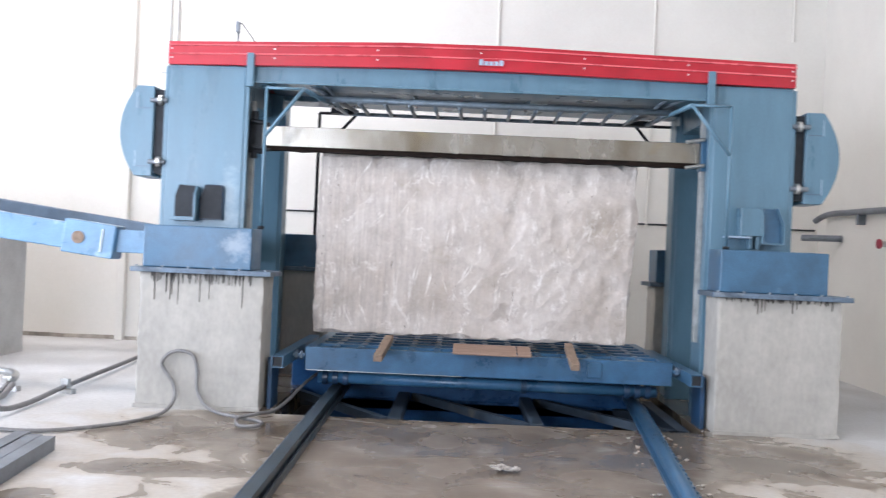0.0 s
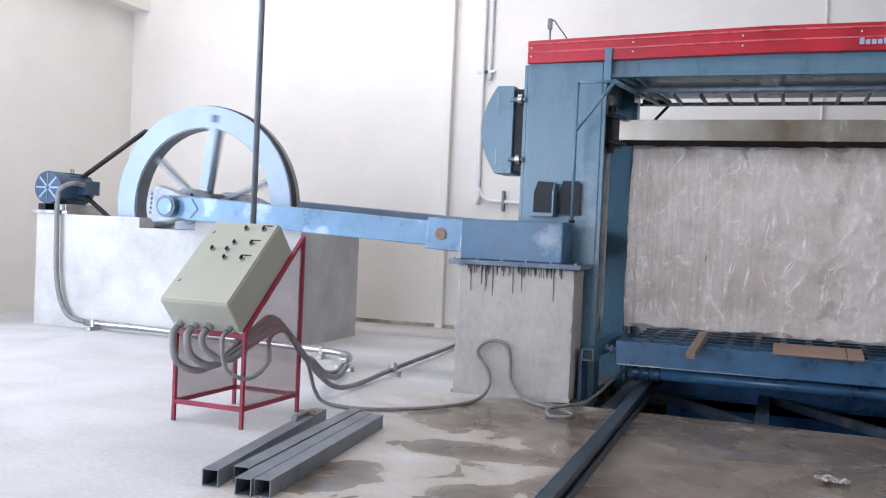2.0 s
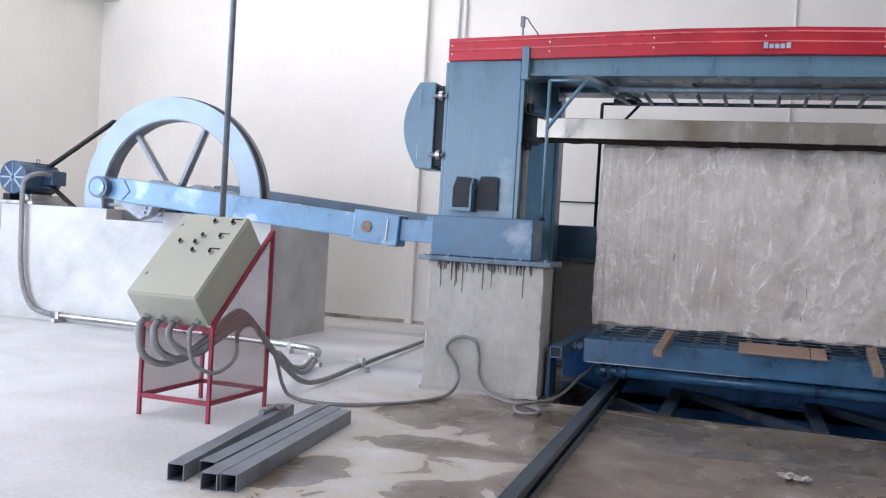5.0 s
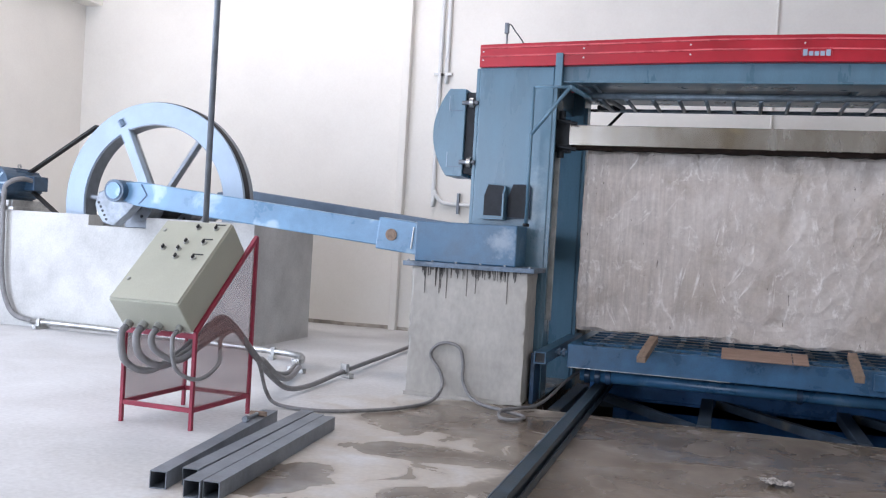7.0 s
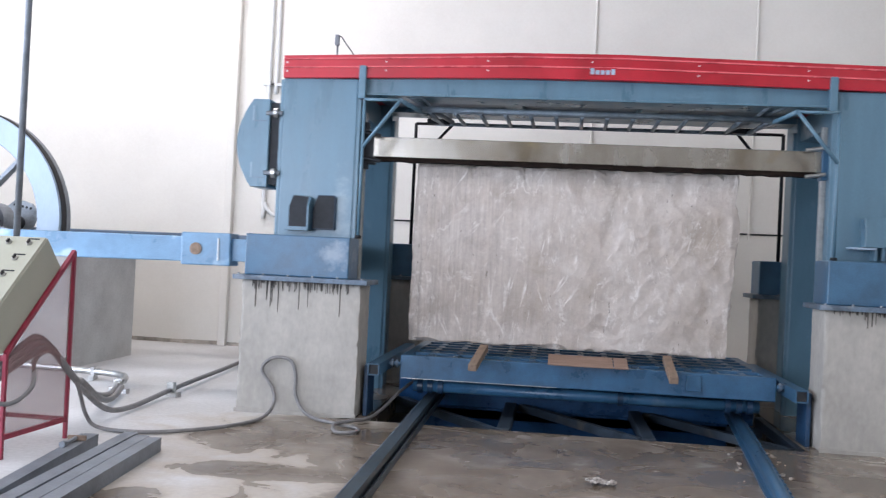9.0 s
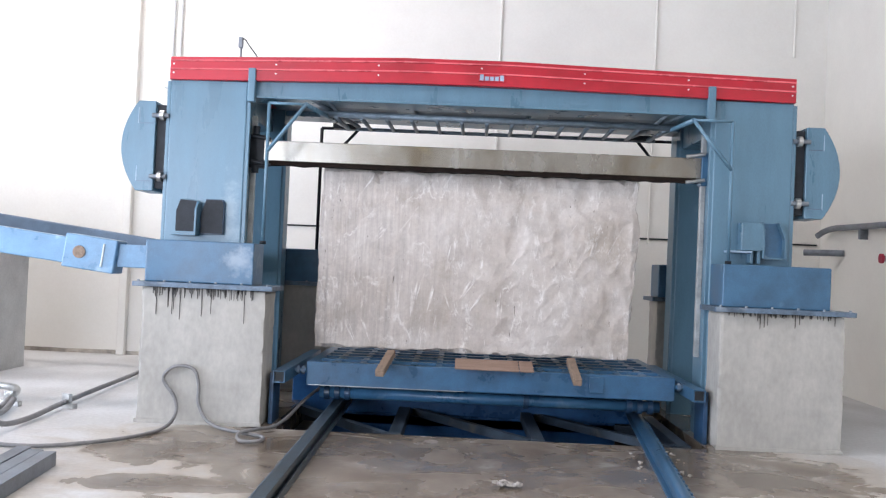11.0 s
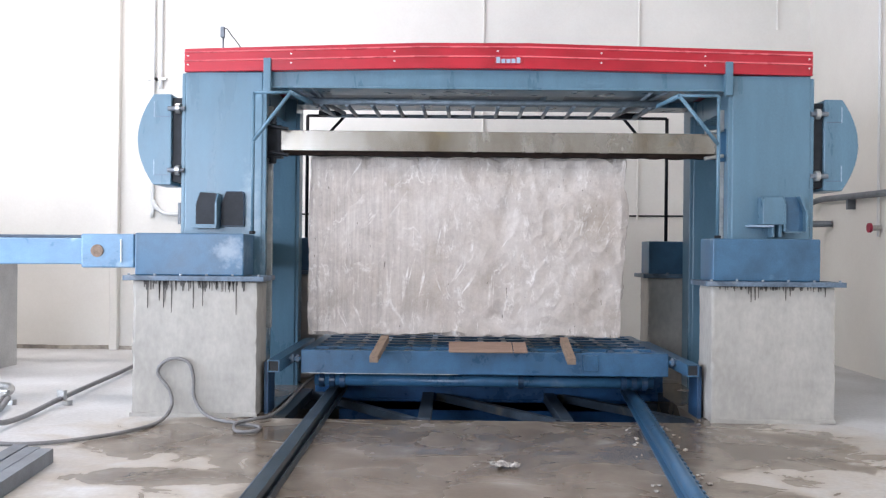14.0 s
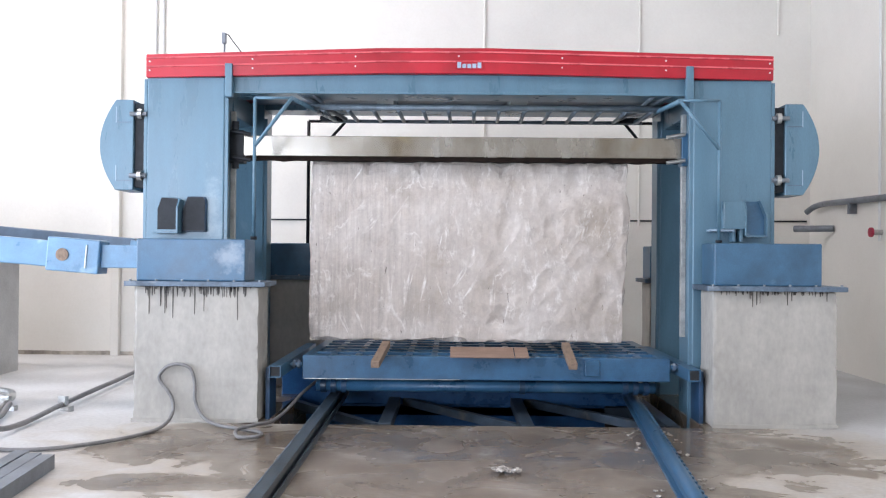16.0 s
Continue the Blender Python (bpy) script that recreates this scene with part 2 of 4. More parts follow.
    b1.inputs["Strength"].default_value, b1.inputs["Distance"].default_value = 0.45, 0.022
    l.new(c, b1.inputs["Height"])
    b2 = n.new("ShaderNodeBump")
    b2.inputs["Strength"].default_value, b2.inputs["Distance"].default_value = 0.6, 0.010
    l.new(noise_at(34, 6, (1, 1, 0.6), 0.4, 0.7), b2.inputs["Height"])
    l.new(b1.outputs[0], b2.inputs["Normal"])
    l.new(b2.outputs[0], bsdf.inputs["Normal"])
    return m


def floor_material(wet_spots):
    """Pale dusty concrete with ragged wet patches round the machine."""
    m = bpy.data.materials.new("concrete_floor")
    m.use_nodes = True
    n, l = m.node_tree.nodes, m.node_tree.links
    bsdf = n["Principled BSDF"]
    tc = n.new("ShaderNodeTexCoord")

    def math_node(op, a, b=None, c=None):
        q = n.new("ShaderNodeMath")
        q.operation = op
        for i, v in enumerate((a, b, c)):
            if v is None:
                continue
            if isinstance(v, (int, float)):
                q.inputs[i].default_value = v
            else:
                l.new(v, q.inputs[i])
        return q.outputs[0]

    def noise_at(scale, detail=6, distortion=0.0):
        q = n.new("ShaderNodeTexNoise")
        q.inputs["Scale"].default_value, q.inputs["Detail"].default_value, q.inputs["Distortion"].default_value = scale, detail, distortion
        l.new(tc.outputs["Object"], q.inputs["Vector"])
        return q.outputs["Fac"]
    sep = n.new("ShaderNodeSeparateXYZ")
    l.new(tc.outputs["Object"], sep.inputs[0])
    field = None
    for cx, cy, rx, ry in wet_spots:
        u = math_node("DIVIDE", math_node("SUBTRACT", sep.outputs[0], cx), rx)
        v = math_node("DIVIDE", math_node("SUBTRACT", sep.outputs[1], cy), ry)
        d = math_node("SQRT", math_node("ADD", math_node("MULTIPLY", u, u), math_node("MULTIPLY", v, v)))
        field = d if field is None else math_node("MINIMUM", field, d)
    rag = math_node("MULTIPLY", math_node("SUBTRACT", noise_at(2.3, 8, 0.9), 0.5), 1.8)
    edge = math_node("ADD", field, rag)
    wet = n.new("ShaderNodeMapRange")
    wet.interpolation_type = "SMOOTHSTEP"
    wet.inputs["From Min"].default_value, wet.inputs["From Max"].default_value = 0.97, 1.04
    wet.inputs["To Min"].default_value, wet.inputs["To Max"].default_value = 1, 0
    l.new(edge, wet.inputs["Value"])

    def ramp(fac, *stops):
        r = n.new("ShaderNodeValToRGB")
        while len(r.color_ramp.elements) < len(stops):
            r.color_ramp.elements.new(0.5)
        for e, (p, c) in zip(r.color_ramp.elements, stops):
            e.position, e.color = p, (*c, 1)
        l.new(fac, r.inputs["Fac"])
        return r.outputs["Color"]
    dry = ramp(noise_at(1.1, 8, 0.4), (0.3, (0.475, 0.468, 0.455)), (0.5, (0.535, 0.53, 0.522)), (0.7, (0.595, 0.595, 0.59)))
    moist = ramp(noise_at(1.9, 8, 0.5), (0.3, (0.125, 0.097, 0.072)), (0.50, (0.173, 0.139, 0.107)), (0.62, (0.215, 0.178, 0.142)), (0.72, (0.33, 0.295, 0.26)))
    damp = n.new("ShaderNodeMapRange")
    damp.inputs["From Min"].default_value, damp.inputs["From Max"].default_value = 1.0, 1.75
    damp.inputs["To Min"].default_value, damp.inputs["To Max"].default_value = 0.75, 0
    l.new(edge, damp.inputs["Value"])
    halo = n.new("ShaderNodeMix")
    halo.data_type = "RGBA"
    l.new(damp.outputs[0], halo.inputs[0])
    l.new(dry, halo.inputs[6])
    halo.inputs[7].default_value = (0.40, 0.345, 0.275, 1)
    mx = n.new("ShaderNodeMix")
    mx.data_type = "RGBA"
    l.new(wet.outputs[0], mx.inputs[0])
    l.new(halo.outputs[2], mx.inputs[6])
    shallow = n.new("ShaderNodeMapRange")
    shallow.inputs["From Min"].default_value, shallow.inputs["From Max"].default_value = 0.45, 1.0
    shallow.inputs["To Min"].default_value, shallow.inputs["To Max"].default_value = 0, 0.75
    l.new(edge, shallow.inputs["Value"])
    drying = n.new("ShaderNodeMix")
    drying.data_type = "RGBA"
    l.new(shallow.outputs[0], drying.inputs[0])
    l.new(moist, drying.inputs[6])
    drying.inputs[7].default_value = (0.30, 0.255, 0.205, 1)
    l.new(drying.outputs[2], mx.inputs[7])
    grain = n.new("ShaderNodeMix")
    grain.data_type, grain.blend_type = "RGBA", "OVERLAY"
    grain.inputs[0].default_value = 0.22
    fine = noise_at(26, 6)
    l.new(mx.outputs[2], grain.inputs[6])
    l.new(fine, grain.inputs[7])
    l.new(grain.outputs[2], bsdf.inputs["Base Color"])
    rr = n.new("ShaderNodeMapRange")
    rr.inputs["To Min"].default_value, rr.inputs["To Max"].default_value = 0.62, 0.30
    l.new(wet.outputs[0], rr.inputs["Value"])
    film = n.new("ShaderNodeMapRange")
    film.inputs["From Min"].default_value, film.inputs["From Max"].default_value = 0.42, 0.60
    film.inputs["To Min"].default_value, film.inputs["To Max"].default_value = 0.14, 0.36
    l.new(noise_at(1.4, 7, 0.6), film.inputs["Value"])
    l.new(film.outputs[0], rr.inputs["To Max"])
    l.new(rr.outputs[0], bsdf.inputs["Roughness"])
    bp = n.new("ShaderNodeBump")
    bp.inputs["Strength"].default_value, bp.inputs["Distance"].default_value = 0.10, 0.003
    l.new(fine, bp.inputs["Height"])
    l.new(bp.outputs[0], bsdf.inputs["Normal"])
    return m


# guide box paint with one pale patch near its right end
M["guide_patched"] = scraped(mat("patched_guide_box_paint", (0.043, 0.122, 0.212), 0.34, vary=0.12, scale=3, fine=90, bump=0.12, wear=((0.20, 0.32, 0.42), 0.66)), 0.30, 1.49, 0.17, 0.15, (0.34, 0.41, 0.48))
# the column's upright wet reflection, painted as a fixed pale patch
M["column_glint"] = scraped(mat("column_paint_with_glint", (0.094, 0.188, 0.258), 0.30, vary=0.07, scale=2.6, fine=110, bump=0.10, stretch=(1.6, 1.6, 0.35), wear=((0.15, 0.25, 0.33), 0.67)), -2.36, 1.95, 0.11, 0.42, (0.30, 0.40, 0.47))
M["stone"] = stone_material()
M["floor"] = floor_material([(0.45, 6.2, 1.85, 3.1), (-0.75, 7.5, 1.0, 1.5), (1.6, 7.5, 1.0, 1.6), (-0.5, 5.4, 0.9, 1.3), (1.3, 5.2, 0.9, 1.3), (-1.75, 7.45, 0.95, 0.75), (-1.75, 6.25, 0.75, 0.26), (2.55, 7.35, 0.9, 0.8), (-2.55, 5.15, 0.35, 0.55), (-1.55, 5.15, 0.35, 0.3), (2.0, 9.0, 0.9, 3.0), (-1.9, 9.6, 0.6, 1.6)])
M["mesh"] = mat("red_wire_mesh", (0.34, 0.20, 0.20), 0.6, vary=0.05, scale=5, fine=200)
M["mesh"].node_tree.nodes["Principled BSDF"].inputs["Alpha"].default_value = 0.42
M["oil"] = mat("oil_streak", (0.085, 0.075, 0.066), 0.5, vary=0.3, scale=20)
M["red_valve"] = mat("red_plastic", (0.35, 0.02, 0.05), 0.4)
M["paper"] = mat("crumpled_paper", (0.40, 0.37, 0.34), 0.8, vary=0.3, scale=30)


# ---- building helpers ----
def bm_box(bm, x0, x1, y0, y1, z0, z1, bevel=0.0):
    r = bmesh.ops.create_cube(bm, size=1.0)
    vs = r["verts"]
    for v in vs:
        v.co = Vector(((x0 + x1) / 2 + v.co.x * (x1 - x0), (y0 + y1) / 2 + v.co.y * (y1 - y0), (z0 + z1) / 2 + v.co.z * (z1 - z0)))
    if bevel:
        es = list({e for v in vs for e in v.link_edges})
        bmesh.ops.bevel(bm, geom=es, offset=bevel, segments=2, affect="EDGES", profile=0.5)
    return vs


def box(x0, x1, y0, y1, z0, z1, bevel=0.006):
    bm = bmesh.new()
    bm_box(bm, x0, x1, y0, y1, z0, z1, bevel)
    return bm


def bm_cyl(bm, a, b, r, seg=20, r2=None):
    a, b = Vector(a), Vector(b)
    d = b - a
    m = Matrix.Translation((a + b) / 2) @ d.to_track_quat("Z", "Y").to_matrix().to_4x4()
    bmesh.ops.create_cone(bm, cap_ends=True, segments=seg, radius1=r, radius2=r if r2 is None else r2, depth=d.length, matrix=m)


def cyl(a, b, r, seg=20, r2=None):
    bm = bmesh.new()
    bm_cyl(bm, a, b, r, seg, r2)
    return bm


def bm_bar(bm, a, b, w, h, bevel=0.0):
    """A straight bar of section w x h between two points."""
    a, b = Vector(a), Vector(b)
    d = b - a
    q = d.to_track_quat("X", "Z").to_matrix().to_4x4()
    vs = bm_box(bm, -d.length / 2, d.length / 2, -w / 2, w / 2, -h / 2, h / 2, 0)
    bmesh.ops.transform(bm, matrix=Matrix.Translation((a + b) / 2) @ q, verts=vs)


def bar(a, b, w, h):
    bm = bmesh.new()
    bm_bar(bm, a, b, w, h)
    return bm


def prism(pts, axis, lo, hi, bevel=0.0):
    """A flat outline of (u, v) swept along one axis: 'y' takes (x, z), 'x' takes (y, z), 'z' takes (x, y)."""
    bm = bmesh.new()

    def place(u, v, w):
        return {"y": (u, w, v), "x": (w, u, v), "z": (u, v, w)}[axis]
    lows = [bm.verts.new(place(u, v, lo)) for u, v in pts]
    highs = [bm.verts.new(place(u, v, hi)) for u, v in pts]
    n = len(pts)
    bm.faces.new(lows)
    bm.faces.new(highs[::-1])
    for i in range(n):
        bm.faces.new((lows[i], highs[i], highs[(i + 1) % n], lows[(i + 1) % n]))
    bmesh.ops.recalc_face_normals(bm, faces=bm.faces)
    if bevel:
        bmesh.ops.bevel(bm, geom=list(bm.edges), offset=bevel, segments=1, affect="EDGES")
    return bm


def smooth_path(points, steps=10):
    pts = [Vector(p) for p in points]
    pts = [2 * pts[0] - pts[1]] + pts + [2 * pts[-1] - pts[-2]]
    out = []
    for i in range(1, len(pts) - 2):
        p0, p1, p2, p3 = pts[i - 1:i + 3]
        for k in range(steps):
            t = k / steps
            out.append(0.5 * (2 * p1 + (p2 - p0) * t + (2 * p0 - 5 * p1 + 4 * p2 - p3) * t * t + (3 * p1 - p0 - 3 * p2 + p3) * t ** 3))
    out.append(pts[-2])
    return out


def tube(points, r, seg=12, steps=10, rings=0.0):
    """A round hose along a smooth path; rings gives it a corrugated skin."""
    path = smooth_path(points, steps) if steps > 1 else [Vector(p) for p in points]
    bm = bmesh.new()
    last = None
    up = Vector((0, 0, 1))
    side = None
    for i, p in enumerate(path):
        d = (path[min(i + 1, len(path) - 1)] - path[max(i - 1, 0)]).normalized()
        if side is None:
            side = d.cross(up if abs(d.z) < 0.9 else Vector((1, 0, 0))).normalized()
        side = (side - d * side.dot(d)).normalized()
        v = d.cross(side)
        rad = r * (1 + rings * (1 if i % 2 else -1))
        ring = [bm.verts.new(p + (side * math.cos(a) + v * math.sin(a)) * rad) for a in (2 * math.pi * k / seg for k in range(seg))]
        if last:
            for k in range(seg):
                bm.faces.new((last[k], last[(k + 1) % seg], ring[(k + 1) % seg], ring[k]))
        else:
            bm.faces.new(ring[::-1])
        last = ring
    bm.faces.new(last)
    bmesh.ops.recalc_face_normals(bm, faces=bm.faces)
    for f in bm.faces:
        f.smooth = len(f.verts) == 4
    return bm


def part(name, bm, material, parent=None, label="", smooth=False):
    me = bpy.data.meshes.new(name)
    if smooth:
        for f in bm.faces:
            f.smooth = len(f.verts) <= 4 and f.calc_area() < smooth
    bm.to_mesh(me)
    bm.free()
    me.materials.append(material)
    ob = new(name, me)
    ob.parent = parent
    return tagged(ob, label) if label else ob


def thing(name, label, category, at=(0, 0, 0), group="", kind=""):
    ob = new(name)
    ob.location = at
    return tagged(ob, label, category, group, kind)


def structure(name, bm, material, label="", category="structure"):
    return tagged(part(name, bm, material), label or name.replace("_", " "), category, kind="structure")


# ---- the hall ----
WX0, WX1, WY0, WY1, WH = -11.08, 5.35, -5.0, 13.9, 7.9
PIT = (-1.62, 2.32, 8.40, 11.6)

floor_bm = bmesh.new()
bm_box(floor_bm, WX0, PIT[0], WY0, WY1, -0.25, 0)
bm_box(floor_bm, PIT[1], WX1, WY0, WY1, -0.25, 0)
bm_box(floor_bm, PIT[0], PIT[1], WY0, PIT[2], -0.25, 0)
bm_box(floor_bm, PIT[0], PIT[1], PIT[3], WY1, -0.25, 0)
structure("floor", floor_bm, M["floor"], "grey concrete floor with wet stains", "floor")
pit = bmesh.new()
bm_box(pit, PIT[0] - 0.2, PIT[1] + 0.2, PIT[2] - 0.2, PIT[3] + 0.2, -0.9, -0.8)
for a in ((PIT[0] - 0.2, PIT[0] - 0.002, PIT[2] - 0.2, PIT[3] + 0.2), (PIT[1] + 0.002, PIT[1] + 0.2, PIT[2] - 0.2, PIT[3] + 0.2),
          (PIT[0], PIT[1], PIT[2] - 0.2, PIT[2] - 0.002), (PIT[0], PIT[1], PIT[3] + 0.002, PIT[3] + 0.2)):
    bm_box(pit, *a, -0.8, -0.252)
structure("floor_pit", pit, M["pit_shade"], "concrete pit under the saw table", "pit")
structure("wall_north", box(WX0 - 0.2, WX1 + 0.2, WY1, WY1 + 0.2, 0, WH, 0), M["wall"], "cream painted hall wall", "wall")
west = bmesh.new()
for y0, y1, z0, z1 in ((WY0, 1.0, 0, WH), (7.8, WY1, 0, WH), (1.0, 7.8, 4.9, WH)):
    bm_box(west, WX0 - 0.2, WX0, y0, y1, z0, z1)
structure("wall_west", west, M["wall"], "cream painted hall wall with a side gate", "wall")
structure("wall_east", box(WX1, WX1 + 0.2, WY0, WY1, 0, WH, 0), M["wall"], "cream painted hall wall", "wall")
south = bmesh.new()
bm_box(south, WX0 - 0.2, -10.4, WY0 - 0.2, WY0, 0, WH)
bm_box(south, -3.4, WX1 + 0.2, WY0 - 0.2, WY0, 0, WH)
bm_box(south, -10.4, -3.4, WY0 - 0.2, WY0, 5.2, WH)
structure("wall_south", south, M["wall"], "cream painted hall wall with an open gate", "wall")
ceil = bmesh.new()
for y0, y1 in ((WY0 - 0.2, 2.6), (4.6, 10.0), (12.0, WY1 + 0.2)):
    bm_box(ceil, WX0 - 0.2, WX1 + 0.2, y0, y1, WH, WH + 0.15)
for y0, y1, x1 in ((2.6, 4.6, 3.6), (10.0, 12.0, -2.9)):
    bm_box(ceil, WX0 - 0.2, -10.1, y0, y1, WH, WH + 0.15)
    bm_box(ceil, x1, WX1 + 0.2, y0, y1, WH, WH + 0.15)
structure("ceiling", ceil, M["ceiling"], "pale ceiling with slots for the added roof lights", "ceiling")


def rough_block(x0, x1, y0, y1, z0, z1, n=(120, 30, 68), side_amp=0.022, face_amp=0.012, chip=1.0, dips=True, smooth=False):
    """A block with an uneven skin and chipped edges."""
    bm = bmesh.new()
    nx, ny, nz = n
    grid = {}

    def vert(i, j, k):
        key = (i, j, k)
        if key not in grid:
            p = Vector((x0 + (x1 - x0) * i / nx, y0 + (y1 - y0) * j / ny, z0 + (z1 - z0) * k / nz))
            edge = sum(c in (0, m) for c, m in ((i, nx), (j, ny), (k, nz)))
            q = p * 2.6
            off = Vector((noise.fractal(q, 0.9, 2.1, 5), noise.fractal(q + Vector((9, 3, 1)), 0.9, 2.1, 5), noise.fractal(q + Vector((4, 8, 2)), 0.9, 2.1, 5)))
            p = p + off * (side_amp if k in (0, nz) or i in (0, nx) else face_amp)
            if edge >= 2:
                centre = Vector(((x0 + x1) / 2, (y0 + y1) / 2, (z0 + z1) / 2))
                p = p + (centre - p).normalized() * chip * (0.004 + 0.045 * max(0, noise.noise(p * 5)) + 0.03 * max(0, noise.noise(p * 14)))
            if dips and j == 0:
                # flaked patches on the right half and deep chips at the rim
                side = min(1.0, max(0.15, (p.x + 0.6) / 1.2))
                p.y += side * (0.05 * max(0.0, noise.noise(Vector((p.x * 4.3, 2.0, p.z * 2.9))) - 0.12) + 0.016 * abs(noise.noise(p * 7.5)))
                near = min(i, nx - i, nz - k)
                if near < 5:
                    p.y += (5 - near) * 0.012 * max(0.0, noise.noise(Vector((p.x * 3.1, 7.7, p.z * 3.1))) + 0.25)
            if dips and k > nz - 8:
                u = p.x * 1.15 + 0.8 * noise.noise(Vector((p.x * 0.9, 5.5, 0)))
                f = abs((u % 1.0) - 0.5) * 2
                dip = 0.13 * max(0.0, (f - 0.72) / 0.28) ** 1.5 * max(0.25, 0.6 + noise.noise(Vector((round(u) * 3.7, 1.1, 0))))
                dip += 0.02 * max(0.0, noise.noise(Vector((p.x * 9, 4.1, 0))))
                p.z -= dip * (k - nz + 8) / 8 * max(0.0, 1 - j / 3)
                p.z += 0.06 * min(1.0, j / 3) * (k == nz)
            if dips and i > nx - 5:
                p.x -= (i - nx + 5) / 5 * (0.08 * max(0.0, noise.noise(Vector((2.2, 3.3, p.z * 2.1)))) + 0.045 * max(0.0, noise.noise(Vector((8.2, 3.3, p.z * 7)))) + 0.08 * (2.45 - p.z) / 1.8)
            if dips and j == 0 and k < 4:
                p.z += max(0.0, noise.noise(Vector((p.x * 4.0, 1.3, 0)))) * 0.07 * (4 - k) / 4
            grid[key] = bm.verts.new(p)
        return grid[key]
    for i in range(nx):
        for j in range(ny):
            for k in (0, nz):
                bm.faces.new([vert(*c) for c in ((i, j, k), (i + 1, j, k), (i + 1, j + 1, k), (i, j + 1, k))])
        for k in range(nz):
            for j in (0, ny):
                bm.faces.new([vert(*c) for c in ((i, j, k), (i + 1, j, k), (i + 1, j, k + 1), (i, j, k + 1))])
    for j in range(ny):
        for k in range(nz):
            for i in (0, nx):
                bm.faces.new([vert(*c) for c in ((i, j, k), (i, j + 1, k), (i, j + 1, k + 1), (i, j, k + 1))])
    bmesh.ops.recalc_face_normals(bm, faces=bm.faces)
    for f in bm.faces:
        f.smooth = smooth
    return bm


structure("baseboard", rough_block(WX0, WX1, WY1 - 0.016, WY1, 0, 0.058, (260, 1, 3), 0.010, 0.004, 0.3, False), M["dirt"], "grey cement line along the wall foot", "baseboard")


# ---- concrete pedestals with steel guide boxes ----
def pedestal(label, x0, x1, y0, y1, front):
    p = thing("pedestal", label, "pedestal", ((x0 + x1) / 2, y0, 0), "pedestals of the saw")
    hw, d = (x1 - x0) / 2, y1 - y0
    bm = rough_block(-hw, hw, 0, d, 0, 1.23, (40, 16, 44), 0.006, 0.003, 0.55, False)
    part("concrete_block", bm, M["concrete"], p, "grey cast concrete block streaked with oil")
    part("mortar_edge", rough_block(-hw - 0.015, hw + 0.015, -0.02, 0.0, 0, 0.035, (60, 2, 2), 0.012, 0.008, 0.3, False), M["concrete"], p, "ragged mortar line along the foot")
    part("base_plate", box(-hw - 0.07, hw + 0.07, -0.07, d + 0.04, 1.23, 1.275, 0.005), M["plate"], p)
    part("guide_box", box(-hw + 0.01, hw - 0.13 if front else hw - 0.05, 0.02, d, 1.275, 1.66, 0.012), M["guide_patched"] if front and x0 < 0 else M["blue_deep"], p, "blue painted steel guide box")
    for i in range(6):
        x = -hw - 0.02 + i * (2 * hw + 0.04) / 5
        part("bolt", cyl((x, -0.045, 1.275), (x, -0.045, 1.292), 0.012, 6), M["weight"], p)
    return p


pedestal("concrete pedestal with blue guide box and oil drips", -2.83, -1.70, 8.43, 8.87, True)
pedestal("concrete pedestal with blue guide box and oil drips", 2.40, 3.51, 8.43, 8.87, True)
pedestal("rear concrete pedestal with blue guide box", -2.83, -1.50, 11.0, 11.45, False)
pedestal("rear concrete pedestal with blue guide box", 2.37, 3.51, 11.0, 11.45, False)

# ---- the moving saw frame; its zero is the middle of the stroke ----
FX, PERIOD, PHASE = 0.365, 0.84675, 126.0
saw = thing("gang_saw", "blue steel portal gang saw with red sheet cover", "gang saw", (FX, 0, 0))
for y0, y1 in ((8.92, 9.42), (10.45, 10.90)):
    for s in (-1, 1):
        inner = 2.24 if y0 < 10 else (2.17 if s < 0 else 2.27)
        a, b = sorted((s * inner, s * 2.985))
        col = part("column", box(a, b, y0, y1, -0.12, 3.22, 0.012), M["column_glint"] if s < 0 and y0 < 10 else M["blue"], saw)
        c, d = sorted((s * (inner - 0.035), s * (inner + 0.01)))
        part("inner_flange", box(c, d, y0 + 0.01, y0 + 0.05, -0.1, 3.05, 0.006), M["blue"], col)
        c, d = sorted((s * 2.985, s * 3.02))
        part("edge_flange", box(c, d, y0 + 0.01, y0 + 0.04, -0.1, 3.2, 0.005), M["blue"], col)
part("lintel", box(-2.24, 2.24, 8.95, 9.39, 3.08, 3.262, 0.01), M["blue"], saw)
part("lintel_lip", box(-2.24, 2.24, 8.90, 8.95, 3.065, 3.085, 0.004), M["blue"], saw)
part("lintel", box(-2.17, 2.27, 10.48, 10.87, 3.150, 3.262, 0.008), M["blue"], saw)
for s in (-1, 1):
    a, b = sorted((s * 2.3, s * 2.95))
    part("side_beam", box(a, b, 9.42, 10.45, 2.95, 3.2, 0.01), M["blue"], saw)
    part("hinge_post", box(s * 2.19 - 0.035, s * 2.19 + 0.035, 8.845, 8.92, 3.02, 3.34, 0.006), M["blue"], saw)
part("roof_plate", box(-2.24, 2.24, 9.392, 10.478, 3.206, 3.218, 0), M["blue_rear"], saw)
part("drive_beam", box(-2.95, -2.5, 9.42, 10.45, 1.32, 1.62, 0.01), M["blue_deep"], saw)
for x in (-0.75, 0.62):
    part("cross_beam", box(x - 0.09, x + 0.09, 9.42, 10.45, 3.09, 3.2, 0.008), M["blue"], saw)
LOW = [(-2.985, 3.205), (-0.75, 3.258), (0.3, 3.262), (2.985, 3.215)]
